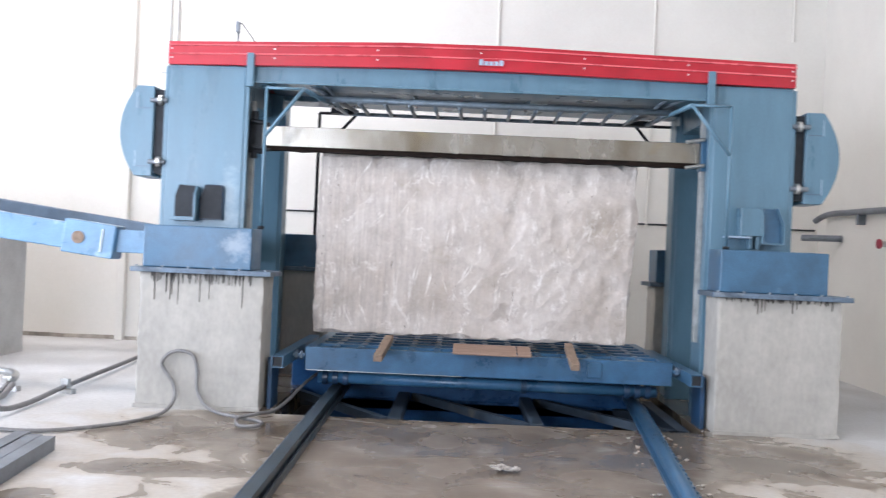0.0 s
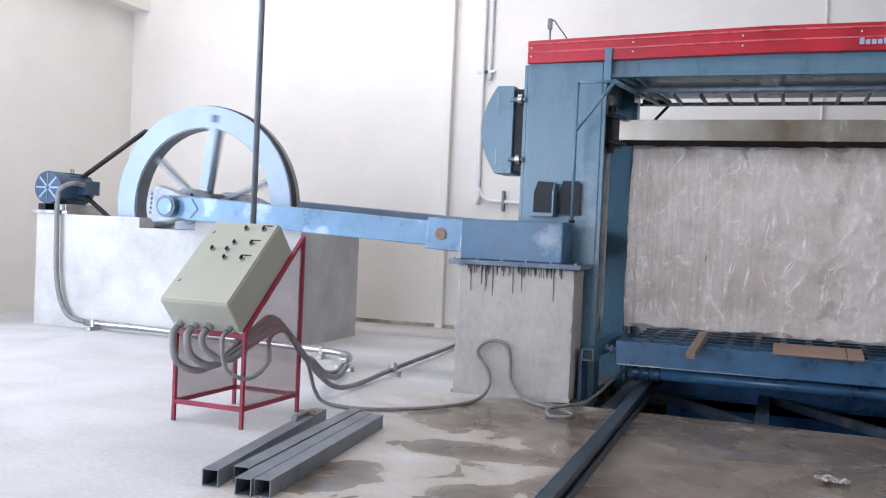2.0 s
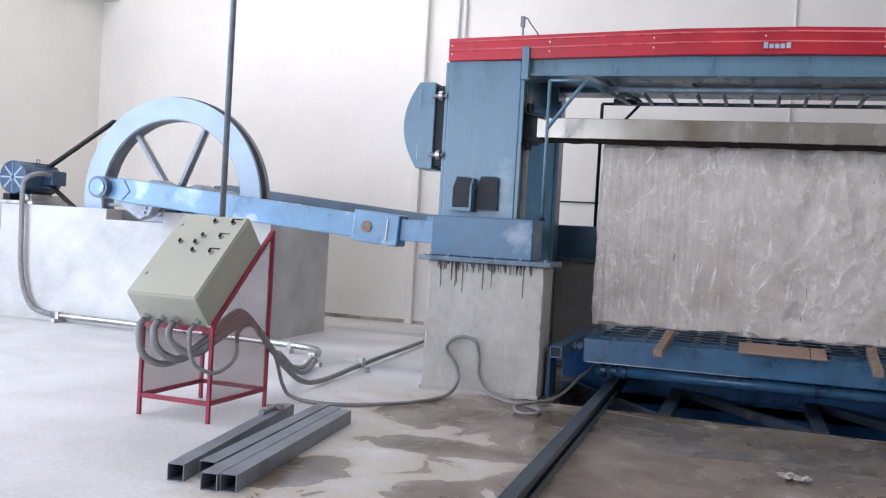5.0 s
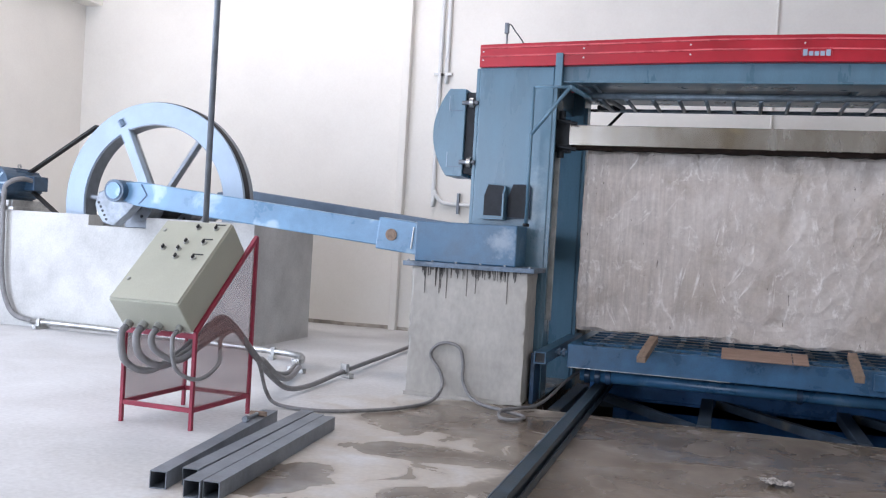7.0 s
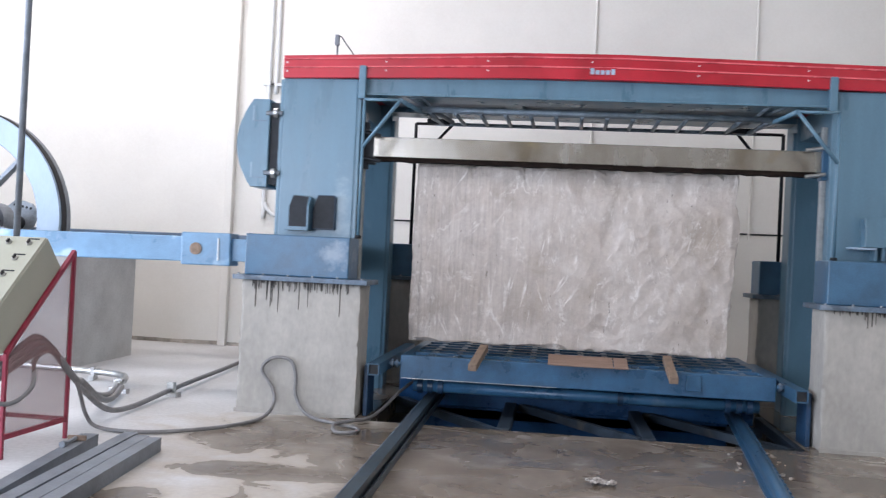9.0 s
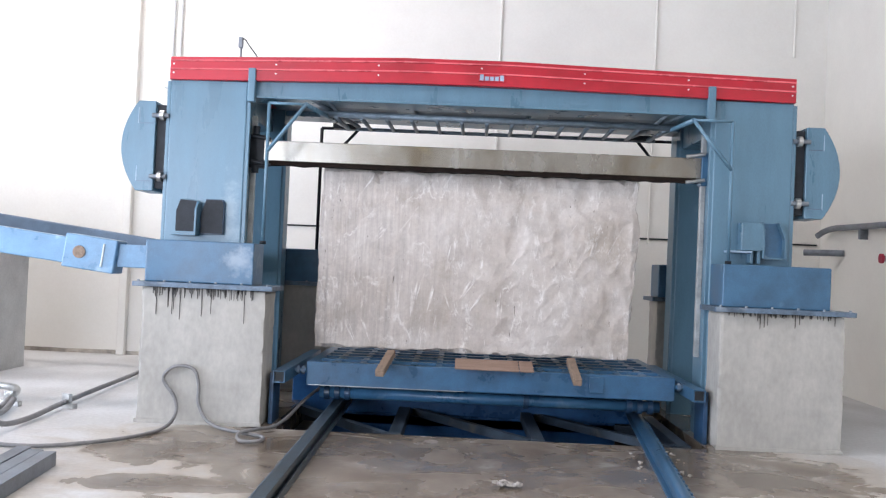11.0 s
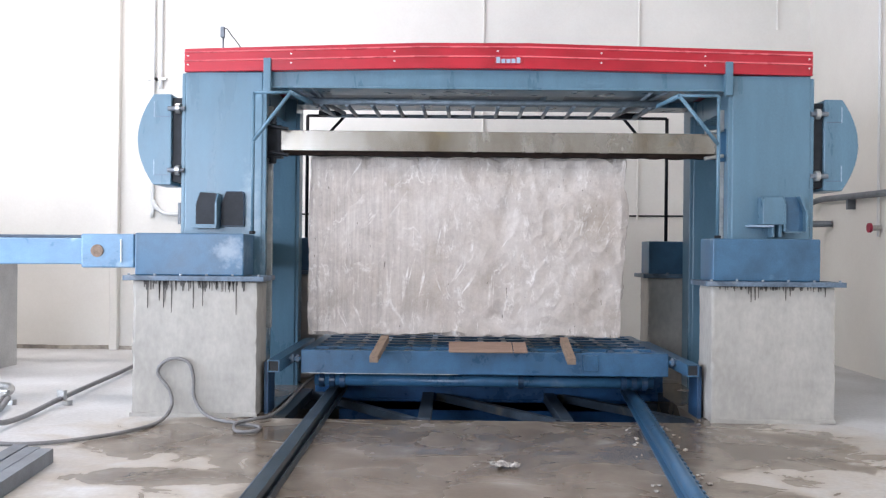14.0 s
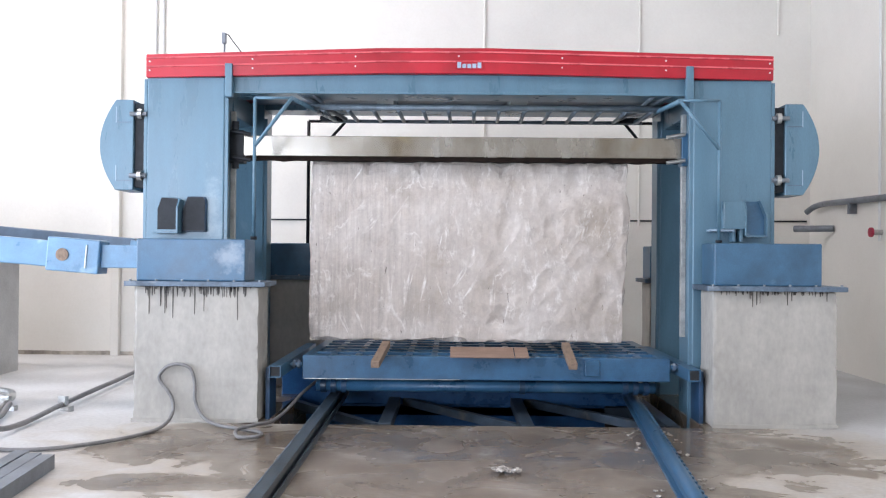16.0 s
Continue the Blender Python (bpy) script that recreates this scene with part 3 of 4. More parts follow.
HIGH = [(-2.985, 3.425), (-0.75, 3.500), (0.3, 3.505), (2.985, 3.445)]
cover = part("cover", prism(LOW + HIGH[::-1], "y", 8.875, 10.95, 0.004), M["red"], saw, "red folded sheet metal cover")


def fold(a, b):
    """A shallow folded bead whose upper side slopes back to the sheet."""
    bm = bmesh.new()
    rows = [[bm.verts.new(Vector(p) + Vector(q)) for q in ((0, 0.006, 0.018), (0, -0.009, -0.004), (0, 0.006, -0.007))] for p in (a, b)]
    for k in range(3):
        bm.faces.new((rows[0][k], rows[0][(k + 1) % 3], rows[1][(k + 1) % 3], rows[1][k]))
    bm.faces.new(rows[0])
    bm.faces.new(rows[1][::-1])
    bmesh.ops.recalc_face_normals(bm, faces=bm.faces)
    return bm


def cover_z(x, f):
    for (x0, a), (x1, b), (_, c), (_, d) in zip(LOW, LOW[1:], HIGH, HIGH[1:]):
        if x <= x1:
            k = (x - x0) / (x1 - x0)
            return (a + (b - a) * k) * (1 - f) + (c + (d - c) * k) * f


for f in (0.46, 0.83):
    xs = [p[0] for p in LOW]
    for x0, x1 in zip(xs, xs[1:]):
        part("rib", fold((x0, 8.874, cover_z(x0, f)), (x1, 8.874, cover_z(x1, f))), M["red_fold"], cover)
for i in range(7):
    x = -2.95 + i * 0.983
    for f in (0.3, 0.68):
        part("screw", cyl((x, 8.88, cover_z(x, f)), (x, 8.866, cover_z(x, f)), 0.008, 8), M["white"], cover)
part("ridge", box(-0.24, -0.05, 8.95, 9.25, 3.496, 3.514, 0.004), M["red"], cover)
part("name_plate", box(-0.03, 0.23, 8.864, 8.872, 3.300, 3.375, 0.003), M["red"], cover, "small red plate with pale lettering")
for k in range(5):
    part("plate_bar", box(-0.015 + k * 0.048, 0.022 + k * 0.048, 8.860, 8.864, 3.310, (3.368, 3.350, 3.350, 3.352, 3.364)[k], 0.001), M["wheel_face"], cover)
# stone cutting blade beam and its end clamps
blade = part("blade_beam", box(-2.11, 2.18, 9.13, 9.25, 2.49, 2.69, 0.006), M["blade"], saw, "stained bright steel blade beam")
edge_rng = random.Random(3)
edge_pts = [(2.16 - 4.24 * k / 60, 2.447 + edge_rng.uniform(-0.006, 0.007)) for k in range(61)]
part("blade_edge", prism([(-2.08, 2.489), (2.16, 2.489)] + edge_pts, "y", 9.135, 9.235), M["rust"], saw, "dark rusty cutting edge")
for s in (-1, 1):
    a, b = sorted((s * (2.10 if s < 0 else 2.182), s * 2.25))
    part("blade_clamp", box(a, b, 9.12, 9.27, 2.42, 2.74, 0.008), M["dark"] if s < 0 else M["blue_deep"], saw)
    for z in (2.47, 2.72):
        if s < 0:
            part("clamp_knob", cyl((-2.175, 9.10, 2.74 if z > 2.6 else 2.36), (-2.175, 9.10, 2.82 if z > 2.6 else 2.42), 0.035, 12), M["dark"], saw)
        part("clamp_bolt", cyl((s * 2.02, 9.06, z - 0.03), (s * 2.20, 9.06, z), 0.018, 10), M["steel"] if s > 0 else M["dark"], saw)
# tension pods on the outside of the portals
for y0 in (8.93, 10.47):
    for s in (-1, 1):
        pts = [(3.12, 2.13)] + [(3.29 + 0.155 * (1 - (k / 7) ** 2), 2.565 + 0.435 * k / 7) for k in range(-7, 8)] + [(3.12, 3.0)]
        pod = part("tension_pod", prism([(s * u, v) for u, v in pts], "y", y0, y0 + 0.42, 0.006), M["blue"], saw)
        a, b = sorted((s * 3.02, s * 3.12))
        part("pod_packing", box(a, b, y0 + 0.04, y0 + 0.38, 2.16, 2.97, 0.004), M["dark"], pod)
        for z, up in ((2.22, 1), (2.78, 1)):
            a, b = sorted((s * 3.14, s * 3.28))
            part("pod_fold", box(a, b, y0 - 0.004, y0, z, z + 0.008, 0), M["blue_rear"], pod)
            a, b = sorted((s * 3.28, s * 3.288))
            part("pod_fold", box(a, b, y0 - 0.004, y0, z, z + 0.15, 0), M["wheel_face"], pod)
        for z in (2.27, 2.86):
            part("pod_bolt", cyl((s * 2.99, y0 - 0.01, z), (s * 3.15, y0 - 0.01, z), 0.022, 12), M["grey_tube"], pod)
            part("pod_nut", cyl((s * 3.03, y0 - 0.01, z), (s * 3.07, y0 - 0.01, z), 0.05, 14), M["steel"], pod)
# chamfered lugs on the column fronts: folded plates with a raised rim, shade painted inside, darkest on the drive side
def lug(outline, depth, inner, rim, shell):
    """A folded pocket: a sunk back plate inside a thin rim that stands out from the column."""
    holder = part("lug", prism(outline, "y", 8.87, 8.92, 0.003), shell, saw)
    n = len(outline)
    mid = (sum(p[0] for p in outline) / n, sum(p[1] for p in outline) / n)
    inset = [(mid[0] + (u - mid[0]) * 0.93, mid[1] + (v - mid[1]) * 0.95) for u, v in outline]
    part("lug_plate", prism(inset, "y", 8.862, 8.87), inner, holder)
    for k in rim:
        (u0, v0), (u1, v1) = outline[k], outline[(k + 1) % n]
        part("lug_edge", bar((u0, 8.92 - depth / 2, v0), (u1, 8.92 - depth / 2, v1), depth if abs(v1 - v0) < abs(u1 - u0) else 0.016, 0.016 if abs(v1 - v0) < abs(u1 - u0) else depth), shell, holder)


def lug_cheek(x, z0, z1, depth, material, name="lug_cheek"):
    part(name, prism([(8.92, z0), (8.92 - depth, z0), (8.92 - depth, z1 - 0.08), (8.92 - depth * 0.6, z1), (8.92, z1)], "x", x - 0.009, x + 0.009, 0.002), material, saw)


# pocket shade is in the paint: near-black plates, second shell darker
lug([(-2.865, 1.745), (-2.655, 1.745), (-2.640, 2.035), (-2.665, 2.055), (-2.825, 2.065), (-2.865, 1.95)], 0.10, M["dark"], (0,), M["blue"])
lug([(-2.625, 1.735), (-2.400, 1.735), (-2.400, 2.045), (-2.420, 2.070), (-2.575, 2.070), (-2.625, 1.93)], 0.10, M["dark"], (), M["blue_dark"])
lug_cheek(-2.640, 1.735, 2.04, 0.17, M["blue"])
part("lug_shelf", box(-2.875, -2.640, 8.78, 8.92, 1.715, 1.735, 0.003), M["blue"], saw)
lug([(2.705, 1.735), (2.905, 1.735), (2.905, 1.92), (2.845, 2.070), (2.705, 2.070)], 0.12, M["blue_deep"], (0,), M["blue"])
lug_cheek(2.700, 1.735, 2.07, 0.15, M["blue"])
part("lug_rim", bar((2.905, 8.85, 1.735), (2.905, 8.85, 1.92), 0.14, 0.016), M["blue"], saw)
part("lug_rim", bar((2.905, 8.85, 1.92), (2.845, 8.85, 2.07), 0.14, 0.016), M["blue"], saw)
part("lug_front", prism([(2.495, 1.80), (2.690, 1.80), (2.690, 2.03), (2.665, 2.06), (2.495, 2.06)], "y", 8.77, 8.785, 0.003), M["blue"], saw)
lug_cheek(2.503, 1.80, 2.06, 0.13, M["blue"])
part("lug_shelf", box(2.370, 2.590, 8.76, 8.92, 1.775, 1.795, 0.004), M["wheel_face"], saw)
part("lug_post", box(2.585, 2.612, 8.80, 8.92, 1.68, 1.80, 0.004), M["blue"], saw)
part("lug_post", box(2.650, 2.680, 8.80, 8.92, 1.68, 1.80, 0.004), M["blue"], saw)
# pale slide bars of the blade clamps on the inner column faces
for s in (-1, 1):
    a, b = sorted((s * 2.192, s * 2.238))
    part("slide_bar", box(a, b, 9.165, 9.225, 0.75, 2.93, 0.004), M["slide"], saw, "pale worn steel slide bar")
# flat truss that ties the columns together just above the pit
for y in (8.62, 10.3):
    part("truss_chord", box(-2.05, 2.05, y - 0.05, y + 0.05, -0.23, -0.125, 0.006), M["truss"], saw)
for i, x in enumerate((-2.0, -0.66, 0.66, 2.0)):
    part("truss_post", box(x - 0.06, x + 0.06, 8.6, 10.35, -0.12, -0.02, 0.006), M["truss"], saw)
    if i < 3:
        part("truss_brace", bar((x + 0.1, 10.25, -0.07), (x + 1.25, 8.66, -0.07), 0.08, 0.08), M["truss"], saw)
part("lower_tie", box(-1.64, 1.64, 10.25, 10.45, -0.52, -0.102, 0.008), M["pit_blue"], saw)
part("tie_box", box(-1.9, 1.9, 10.2, 10.5, -0.1, 0.32, 0.01), M["pit_blue"], saw)

# ---- stone block on the table ----
tagged(part("stone_block", rough_block(-1.375, 1.835, 9.29, 10.22, 0.678, 2.447, (160, 26, 92)), M["stone"]), "rough grey veined marble block on the saw table", "stone block")

# ---- saw table ----
table = thing("saw_table", "blue steel block table with slotted top on rails", "table", (0.38, 9.0, 0))
TZ = 0.555
part("front_beam", box(-1.77, 1.77, 0, 0.10, 0.33, TZ, 0.008), M["table_blue"], table)
part("rear_beam", box(-1.77, 1.77, 1.75, 1.85, 0.33, TZ, 0.008), M["table_blue"], table)
for s in (-1, 1):
    part("side_beam", box(s * 1.72 - 0.05, s * 1.72 + 0.05, 0.10, 1.75, 0.33, TZ, 0.008), M["table_blue"], table)
for i in range(13):
    x = -1.50 + i * 0.25
    part("cross_slat", box(x - 0.030, x + 0.030, 0.1, 1.75, 0.40, TZ - 0.004, 0.004), M["table_blue"], table)
for j in range(5):
    y = 0.36 + j * 0.29
    part("long_slat", box(-1.67, 1.67, y - 0.035, y + 0.035, TZ - 0.03, TZ + 0.004, 0.004), M["table_blue"], table)
# dark sheet added below the slats to give the slots their shade
part("slot_shade", box(-1.66, 1.66, 0.1, 1.75, 0.335, 0.35, 0), M["dark"], table)
for s in (-1, 1):
    bolt = part("end_bolt", cyl((s * 1.77, -0.01, 0.47), (s * 1.88, -0.01, 0.47), 0.022, 12), M["rail_blue"], table)
    for dx in (1.80, 1.845):
        part("nut", cyl((s * (dx - 0.012), -0.01, 0.47), (s * (dx + 0.012), -0.01, 0.47), 0.042, 6), M["plate"], bolt)
part("push_block", box(0.95, 1.09, -0.03, 0, 0.38, 0.53, 0.008), M["table_blue"], table)
part("edge_strip", box(-1.75, -0.25, -0.006, 0, 0.330, 0.336, 0), M["steel"], table)
axle = part("axle", cyl((-1.65, 0.14, 0.25), (1.65, 0.14, 0.25), 0.055, 20), M["table_blue"], table, smooth=1)
for x in (-1.58, -1.48, -1.38, 1.36, 1.46, 1.56, 0.36):
    part("axle_ring", cyl((x - 0.025, 0.14, 0.25), (x + 0.025, 0.14, 0.25), 0.072, 20), M["blue_dark"], axle)
for s in (-1, 1):
    arm = thing("guard_tube", "blue square steel tube beside the saw table", "steel tube", (0.35 + s * 1.92, 8.55, 0.45), "tubes beside the table")
    bm = bmesh.new()
    for a in ((-0.055, 0.055, 0, 2.2, 0.045, 0.055), (-0.055, 0.055, 0, 2.2, -0.055, -0.045), (-0.055, -0.045, 0, 2.2, -0.045, 0.045), (0.045, 0.055, 0, 2.2, -0.045, 0.045)):
        bm_box(bm, *a)
    part("tube", bm, M["blue_deep"], arm)
    # dark filling in place of the shade within the tube
    part("shade_core", box(-0.044, 0.044, 0.03, 2.15, -0.044, 0.044, 0), M["tube_shade"], arm)
    part("support", box(-0.10, -0.06, 0.08, 0.4, -0.45, 0.03, 0.004) if s < 0 else box(0.06, 0.10, 0.08, 0.4, -0.45, 0.03, 0.004), M["blue_dark"], arm)

# ---- rails ----
def rail(x_near, x_far, y_near, y_far, material, label, rounded):
    r = thing("rail", label, "rail", (0, 0, 0), "table rails")
    d = Vector((x_far - x_near, y_far - y_near, 0)).normalized()
    n = Vector((d.y, -d.x, 0))

    def strip(name, off, w, z0, z1, m):
        bm = bmesh.new()
        bm_bar(bm, Vector((x_near, y_near, (z0 + z1) / 2)) + n * off, Vector((x_far, y_far, (z0 + z1) / 2)) + n * off, w, z1 - z0)
        part(name, bm, m, r)
    strip("foot", 0, 0.13, 0.0, 0.02, material)
    strip("web", 0, 0.06, 0.02, 0.08, material)
    if rounded:
        part("head", cyl((x_near, y_near, 0.088), (x_far, y_far, 0.088), 0.046, 20), material, r, smooth=True)
        strip("rack", 0.055, 0.022, 0.02, 0.075, M["dark"])
        for k in range(60):
            y = y_near + 0.3 + k * 0.125
            x = x_near + (x_far - x_near) * (y - y_near) / (y_far - y_near)
            part("rack_tooth", box(x + 0.046, x + 0.070, y - 0.035, y + 0.035, 0.075, 0.095, 0.004), material, r)
    else:
        strip("head", 0.0, 0.085, 0.08, 0.125, material)
        strip("worn_edge", -0.047, 0.008, 0.085, 0.128, M["plate"])
        strip("side_lip", 0.060, 0.012, 0.02, 0.055, material)
    return r


def rail_x(c, y):
    return c + (-0.012 if c < 0 else 0.10) * (y - 7.0)


rail(rail_x(-1.098, 1.5), rail_x(-1.098, 10.9), 1.5, 10.9, M["rail_dark"], "dark blue steel rail on the floor", False)
rail(rail_x(1.655, 1.5), rail_x(1.655, 10.9), 1.5, 10.9, M["rail_blue"], "scraped blue steel rail on the floor", True)

# ---- drive plinth, flywheel, crank, rods, motor ----
WXC, WZC, WYF, WR = -7.28, 1.71, 10.66, 1.36
plinth = thing("drive_plinth", "long pale concrete plinth of the flywheel drive", "plinth", (0, 0, 0))
PX0, PX1, PY0, PY1, PT = -9.70, -5.55, 10.30, 12.00, 1.54
SY0, SY1 = 10.61, 11.22
NX0, NX1, NZ = -7.98, -7.10, 1.40
for nm, a in (("end_block", (PX0, -8.90, PY0, PY1, 0, PT)), ("front_wall", (-8.90, NX0, PY0, SY0, 0, PT)), ("rear_wall", (-8.90, NX0, SY1, PY1, 0, PT)), ("bearing_seat", (NX0, NX1, PY0, SY0, 0, NZ)),
              ("bearing_seat", (NX0, NX1, SY1, PY1, 0, NZ)), ("front_wall", (NX1, -5.90, PY0, SY0, 0, PT)), ("rear_wall", (NX1, -5.90, SY1, PY1, 0, PT)), ("end_block", (-5.90, PX1, PY0, PY1, 0, PT))):
    part(nm, box(*a, 0), M["whitewash"], plinth)


def ring(r_out, r_in, y0, y1, seg=72):
    bm = bmesh.new()
    rows = []
    for k in range(seg):
        a = 2 * math.pi * k / seg
        c, s = math.cos(a), math.sin(a)
        rows.append([bm.verts.new((r * c, y, r * s)) for r, y in ((r_out, y0), (r_out, y1), (r_in, y1), (r_in, y0))])
    for k in range(seg):
        a, b = rows[k], rows[(k + 1) % seg]
        for q in range(4):
            bm.faces.new((a[q], a[(q + 1) % 4], b[(q + 1) % 4], b[q]))
    bmesh.ops.recalc_face_normals(bm, faces=bm.faces)
    return bm


wheel = thing("flywheel", "large pale blue spoked flywheel with belt grooves", "flywheel", (WXC, 0, WZC))
rim = part("rim", ring(WR, 1.075, WYF, WYF + 0.27), M["wheel_face"], wheel)
part("belt_band", ring(WR + 0.012, WR - 0.01, WYF + 0.05, WYF + 0.15), M["rubber"], wheel, "black belt running in the grooves")
part("groove_band", ring(WR + 0.006, WR - 0.01, WYF + 0.17, WYF + 0.255), M["grey_tube"], wheel, "grey grooved running band")
part("inner_band", ring(1.078, 1.06, WYF + 0.02, WYF + 0.25), M["grey_tube"], wheel)
part("hub", cyl((0, WYF - 0.03, 0), (0, WYF + 0.43, 0), 0.2, 28), M["dark"], wheel)
for k in range(6):
    a = radians(60 * k + 26)
    part("spoke", bar((0.15 * math.cos(a), WYF + 0.15, 0.15 * math.sin(a)), (1.09 * math.cos(a), WYF + 0.15, 1.09 * math.sin(a)), 0.12, 0.045), M["grey_tube"], wheel)
a = radians(86)
part("balance_bar", bar((0.25 * math.cos(a), WYF + 0.03, 0.25 * math.sin(a)), (1.09 * math.cos(a), WYF + 0.03, 1.09 * math.sin(a)), 0.10, 0.13), M["wheel_face"], wheel, "pale balance bar along one spoke")
part("rim_bolt", box(1.20 * math.cos(a) - 0.035, 1.20 * math.cos(a) + 0.035, WYF - 0.025, WYF, 1.20 * math.sin(a) - 0.05, 1.20 * math.sin(a) + 0.05, 0.005), M["motor"], wheel)
part("shaft", cyl((0, 9.99, 0), (0, 12.08, 0), 0.09, 24), M["dark"], wheel)
# crank web opposite the pin (pin lies along +x in the wheel's own space)
CR = 0.27
for y0, y1 in ((9.92, 10.09), (12.04, 12.09)):
    web = [(0.40, -0.14), (0.42, 0.0), (0.40, 0.14), (0.1, 0.24), (-0.22, 0.30), (-0.36, 0.16), (-0.38, 0.0), (-0.36, -0.16), (-0.22, -0.30), (0.1, -0.24)]
    part("crank_web", prism([(0.82 * u, 0.8 * v) for u, v in web], "y", y0, y1, 0.01), M["weight"], wheel, "pale cast crank web")
    for k in range(5):
        # dark discs painted on for the shade in the web's holes
        part("hole_shade", cyl((-0.23, y0 - 0.004, -0.12 + k * 0.06), (-0.23, y0 + 0.02, -0.12 + k * 0.06), 0.018, 10), M["dark"], wheel)
part("crank_pin", cyl((CR, 9.56, 0), (CR, 9.94, 0), 0.085, 24), M["dark"], wheel)
part("crank_pin", cyl((CR, 12.06, 0), (CR, 12.35, 0), 0.085, 24), M["dark"], wheel)
for y0 in (10.33, 11.3):
    be = thing("bearing_block", "dark bearing housing on the concrete plinth", "bearing", (WXC, y0, NZ), "shaft bearings")
    part("housing", cyl((0, 0, WZC - NZ), (0, 0.27, WZC - NZ), 0.24, 28), M["grey_tube"], be)
    part("foot", box(-0.18, 0.19, 0.02, 0.25, 0, 0.12, 0.01), M["grey_tube"], be)
    for k in range(6):
        q = radians(60 * k)
        part("cap_bolt", cyl((0.18 * math.cos(q), -0.015, WZC - NZ + 0.18 * math.sin(q)), (0.18 * math.cos(q), 0, WZC - NZ + 0.18 * math.sin(q)), 0.02, 6), M["dark"], be)
# connecting rods: zero at the crank pin, lying along +x
ROD = 3.77
KX, KZ = WXC + ROD, 1.49
rods = []
# the rear rod is taller and a duller blue than the front one
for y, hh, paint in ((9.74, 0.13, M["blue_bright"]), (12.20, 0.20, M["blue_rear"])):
    rod = thing("connecting_rod", "bright blue box-section connecting rod of the crank", "connecting rod", (WXC, y, WZC), "connecting rods")
    part("beam", prism([(0.0, -0.10), (0.25, -0.145), (3.45, -0.14), (3.45, hh), (0.25, hh + 0.015), (0.0, hh - 0.03)], "y", -0.10, 0.10, 0.012), paint, rod)
    part("pin_cap", cyl((0, -0.20, 0), (0, 0.12, 0), 0.135, 24), M["motor"], rod, "dark blue round pin cap")
    part("cap_ring", cyl((0, -0.215, 0), (0, -0.2, 0), 0.10, 24), M["blue_bright"], rod)
    for s in (-1, 1):
        part("chevron", bar((0.30, -0.105, s * 0.12), (0.40, -0.105, 0), 0.008, 0.012), M["blue_dark"], rod)
    part("knuckle", box(3.40, 3.95, -0.14, 0.14, -0.175, 0.175, 0.015), M["blue_bright"], rod)
    part("knuckle_pin", cyl((3.57, -0.155, 0), (3.57, -0.13, 0), 0.065, 20), M["wood"], rod, "rusty round pin end")
    part("knuckle_rib", box(3.81, 3.825, -0.155, -0.135, -0.12, 0.12, 0.004), M["white"], rod)
    rods.append(rod)
for y in (9.74, 12.20):
    part("drive_link", box(-3.9 + 0.2, -2.9, y - 0.08, y + 0.08, 1.37, 1.61, 0.01), M["blue_bright"], saw)
part("link_beam", box(-3.0, -2.7, 10.4, 12.4, 1.37, 1.60, 0.01), M["blue_deep"], saw)

motor = thing("electric_motor", "blue finned electric motor on a steel base", "motor", (-9.46, 10.56, PT))
motor.rotation_euler = (0, 0, radians(90))
part("base_rail", box(-0.30, 0.50, -0.30, 0.30, 0, 0.05, 0.006), M["steel"], motor)
part("base_rail", box(-0.25, 0.45, -0.24, -0.12, 0.05, 0.14, 0.006), M["steel"], motor)
part("base_rail", box(-0.25, 0.45, 0.12, 0.24, 0.05, 0.14, 0.006), M["dark"], motor)
part("housing", cyl((-0.10, 0, 0.36), (0.36, 0, 0.36), 0.21, 28), M["motor"], motor)
part("fan_cover", cyl((-0.34, 0, 0.36), (-0.10, 0, 0.36), 0.225, 28), M["motor"], motor)
for k in range(8):
    q = radians(45 * k)
    part("vent", bar((-0.343, 0.03 * math.cos(q), 0.36 + 0.03 * math.sin(q)), (-0.343, 0.20 * math.cos(q), 0.36 + 0.20 * math.sin(q)), 0.006, 0.024), M["wheel_face"], motor)
for k in range(14):
    q = radians(360 / 14 * k)
    part("fin", bar((-0.09, 0.215 * math.cos(q), 0.36 + 0.215 * math.sin(q)), (0.35, 0.215 * math.cos(q), 0.36 + 0.215 * math.sin(q)), 0.012, 0.022), M["motor"], motor)
part("terminal_box", box(0.0, 0.28, -0.36, -0.19, 0.28, 0.48, 0.012), M["motor"], motor)
part("bearing_end", cyl((0.30, 0, 0.36), (0.38, 0, 0.36), 0.17, 24), M["dark"], motor)
part("shaft", cyl((0.36, 0, 0.40), (0.50, 0, 0.40), 0.04, 16), M["dark"], motor)
part("pulley", cyl((0.36, 0.0, 0.40), (0.48, 0.0, 0.40), 0.09, 20), M["dark"], motor)
part("lifting_eye", ring(0.035, 0.02, -0.008, 0.008, 16), M["steel"], motor).location = (0.12, 0, 0.61)
belt = thing("drive_belt", "black drive belt from motor to flywheel", "belt", (0, 0, 0))
part("upper_run", bar((-9.42, 10.76, 2.03), (-8.27, 10.76, 2.75), 0.09, 0.03), M["rubber"], belt)
part("lower_run", bar((-9.38, 10.76, 1.88), (-8.67, 10.76, 1.39), 0.09, 0.03), M["rubber"], belt)

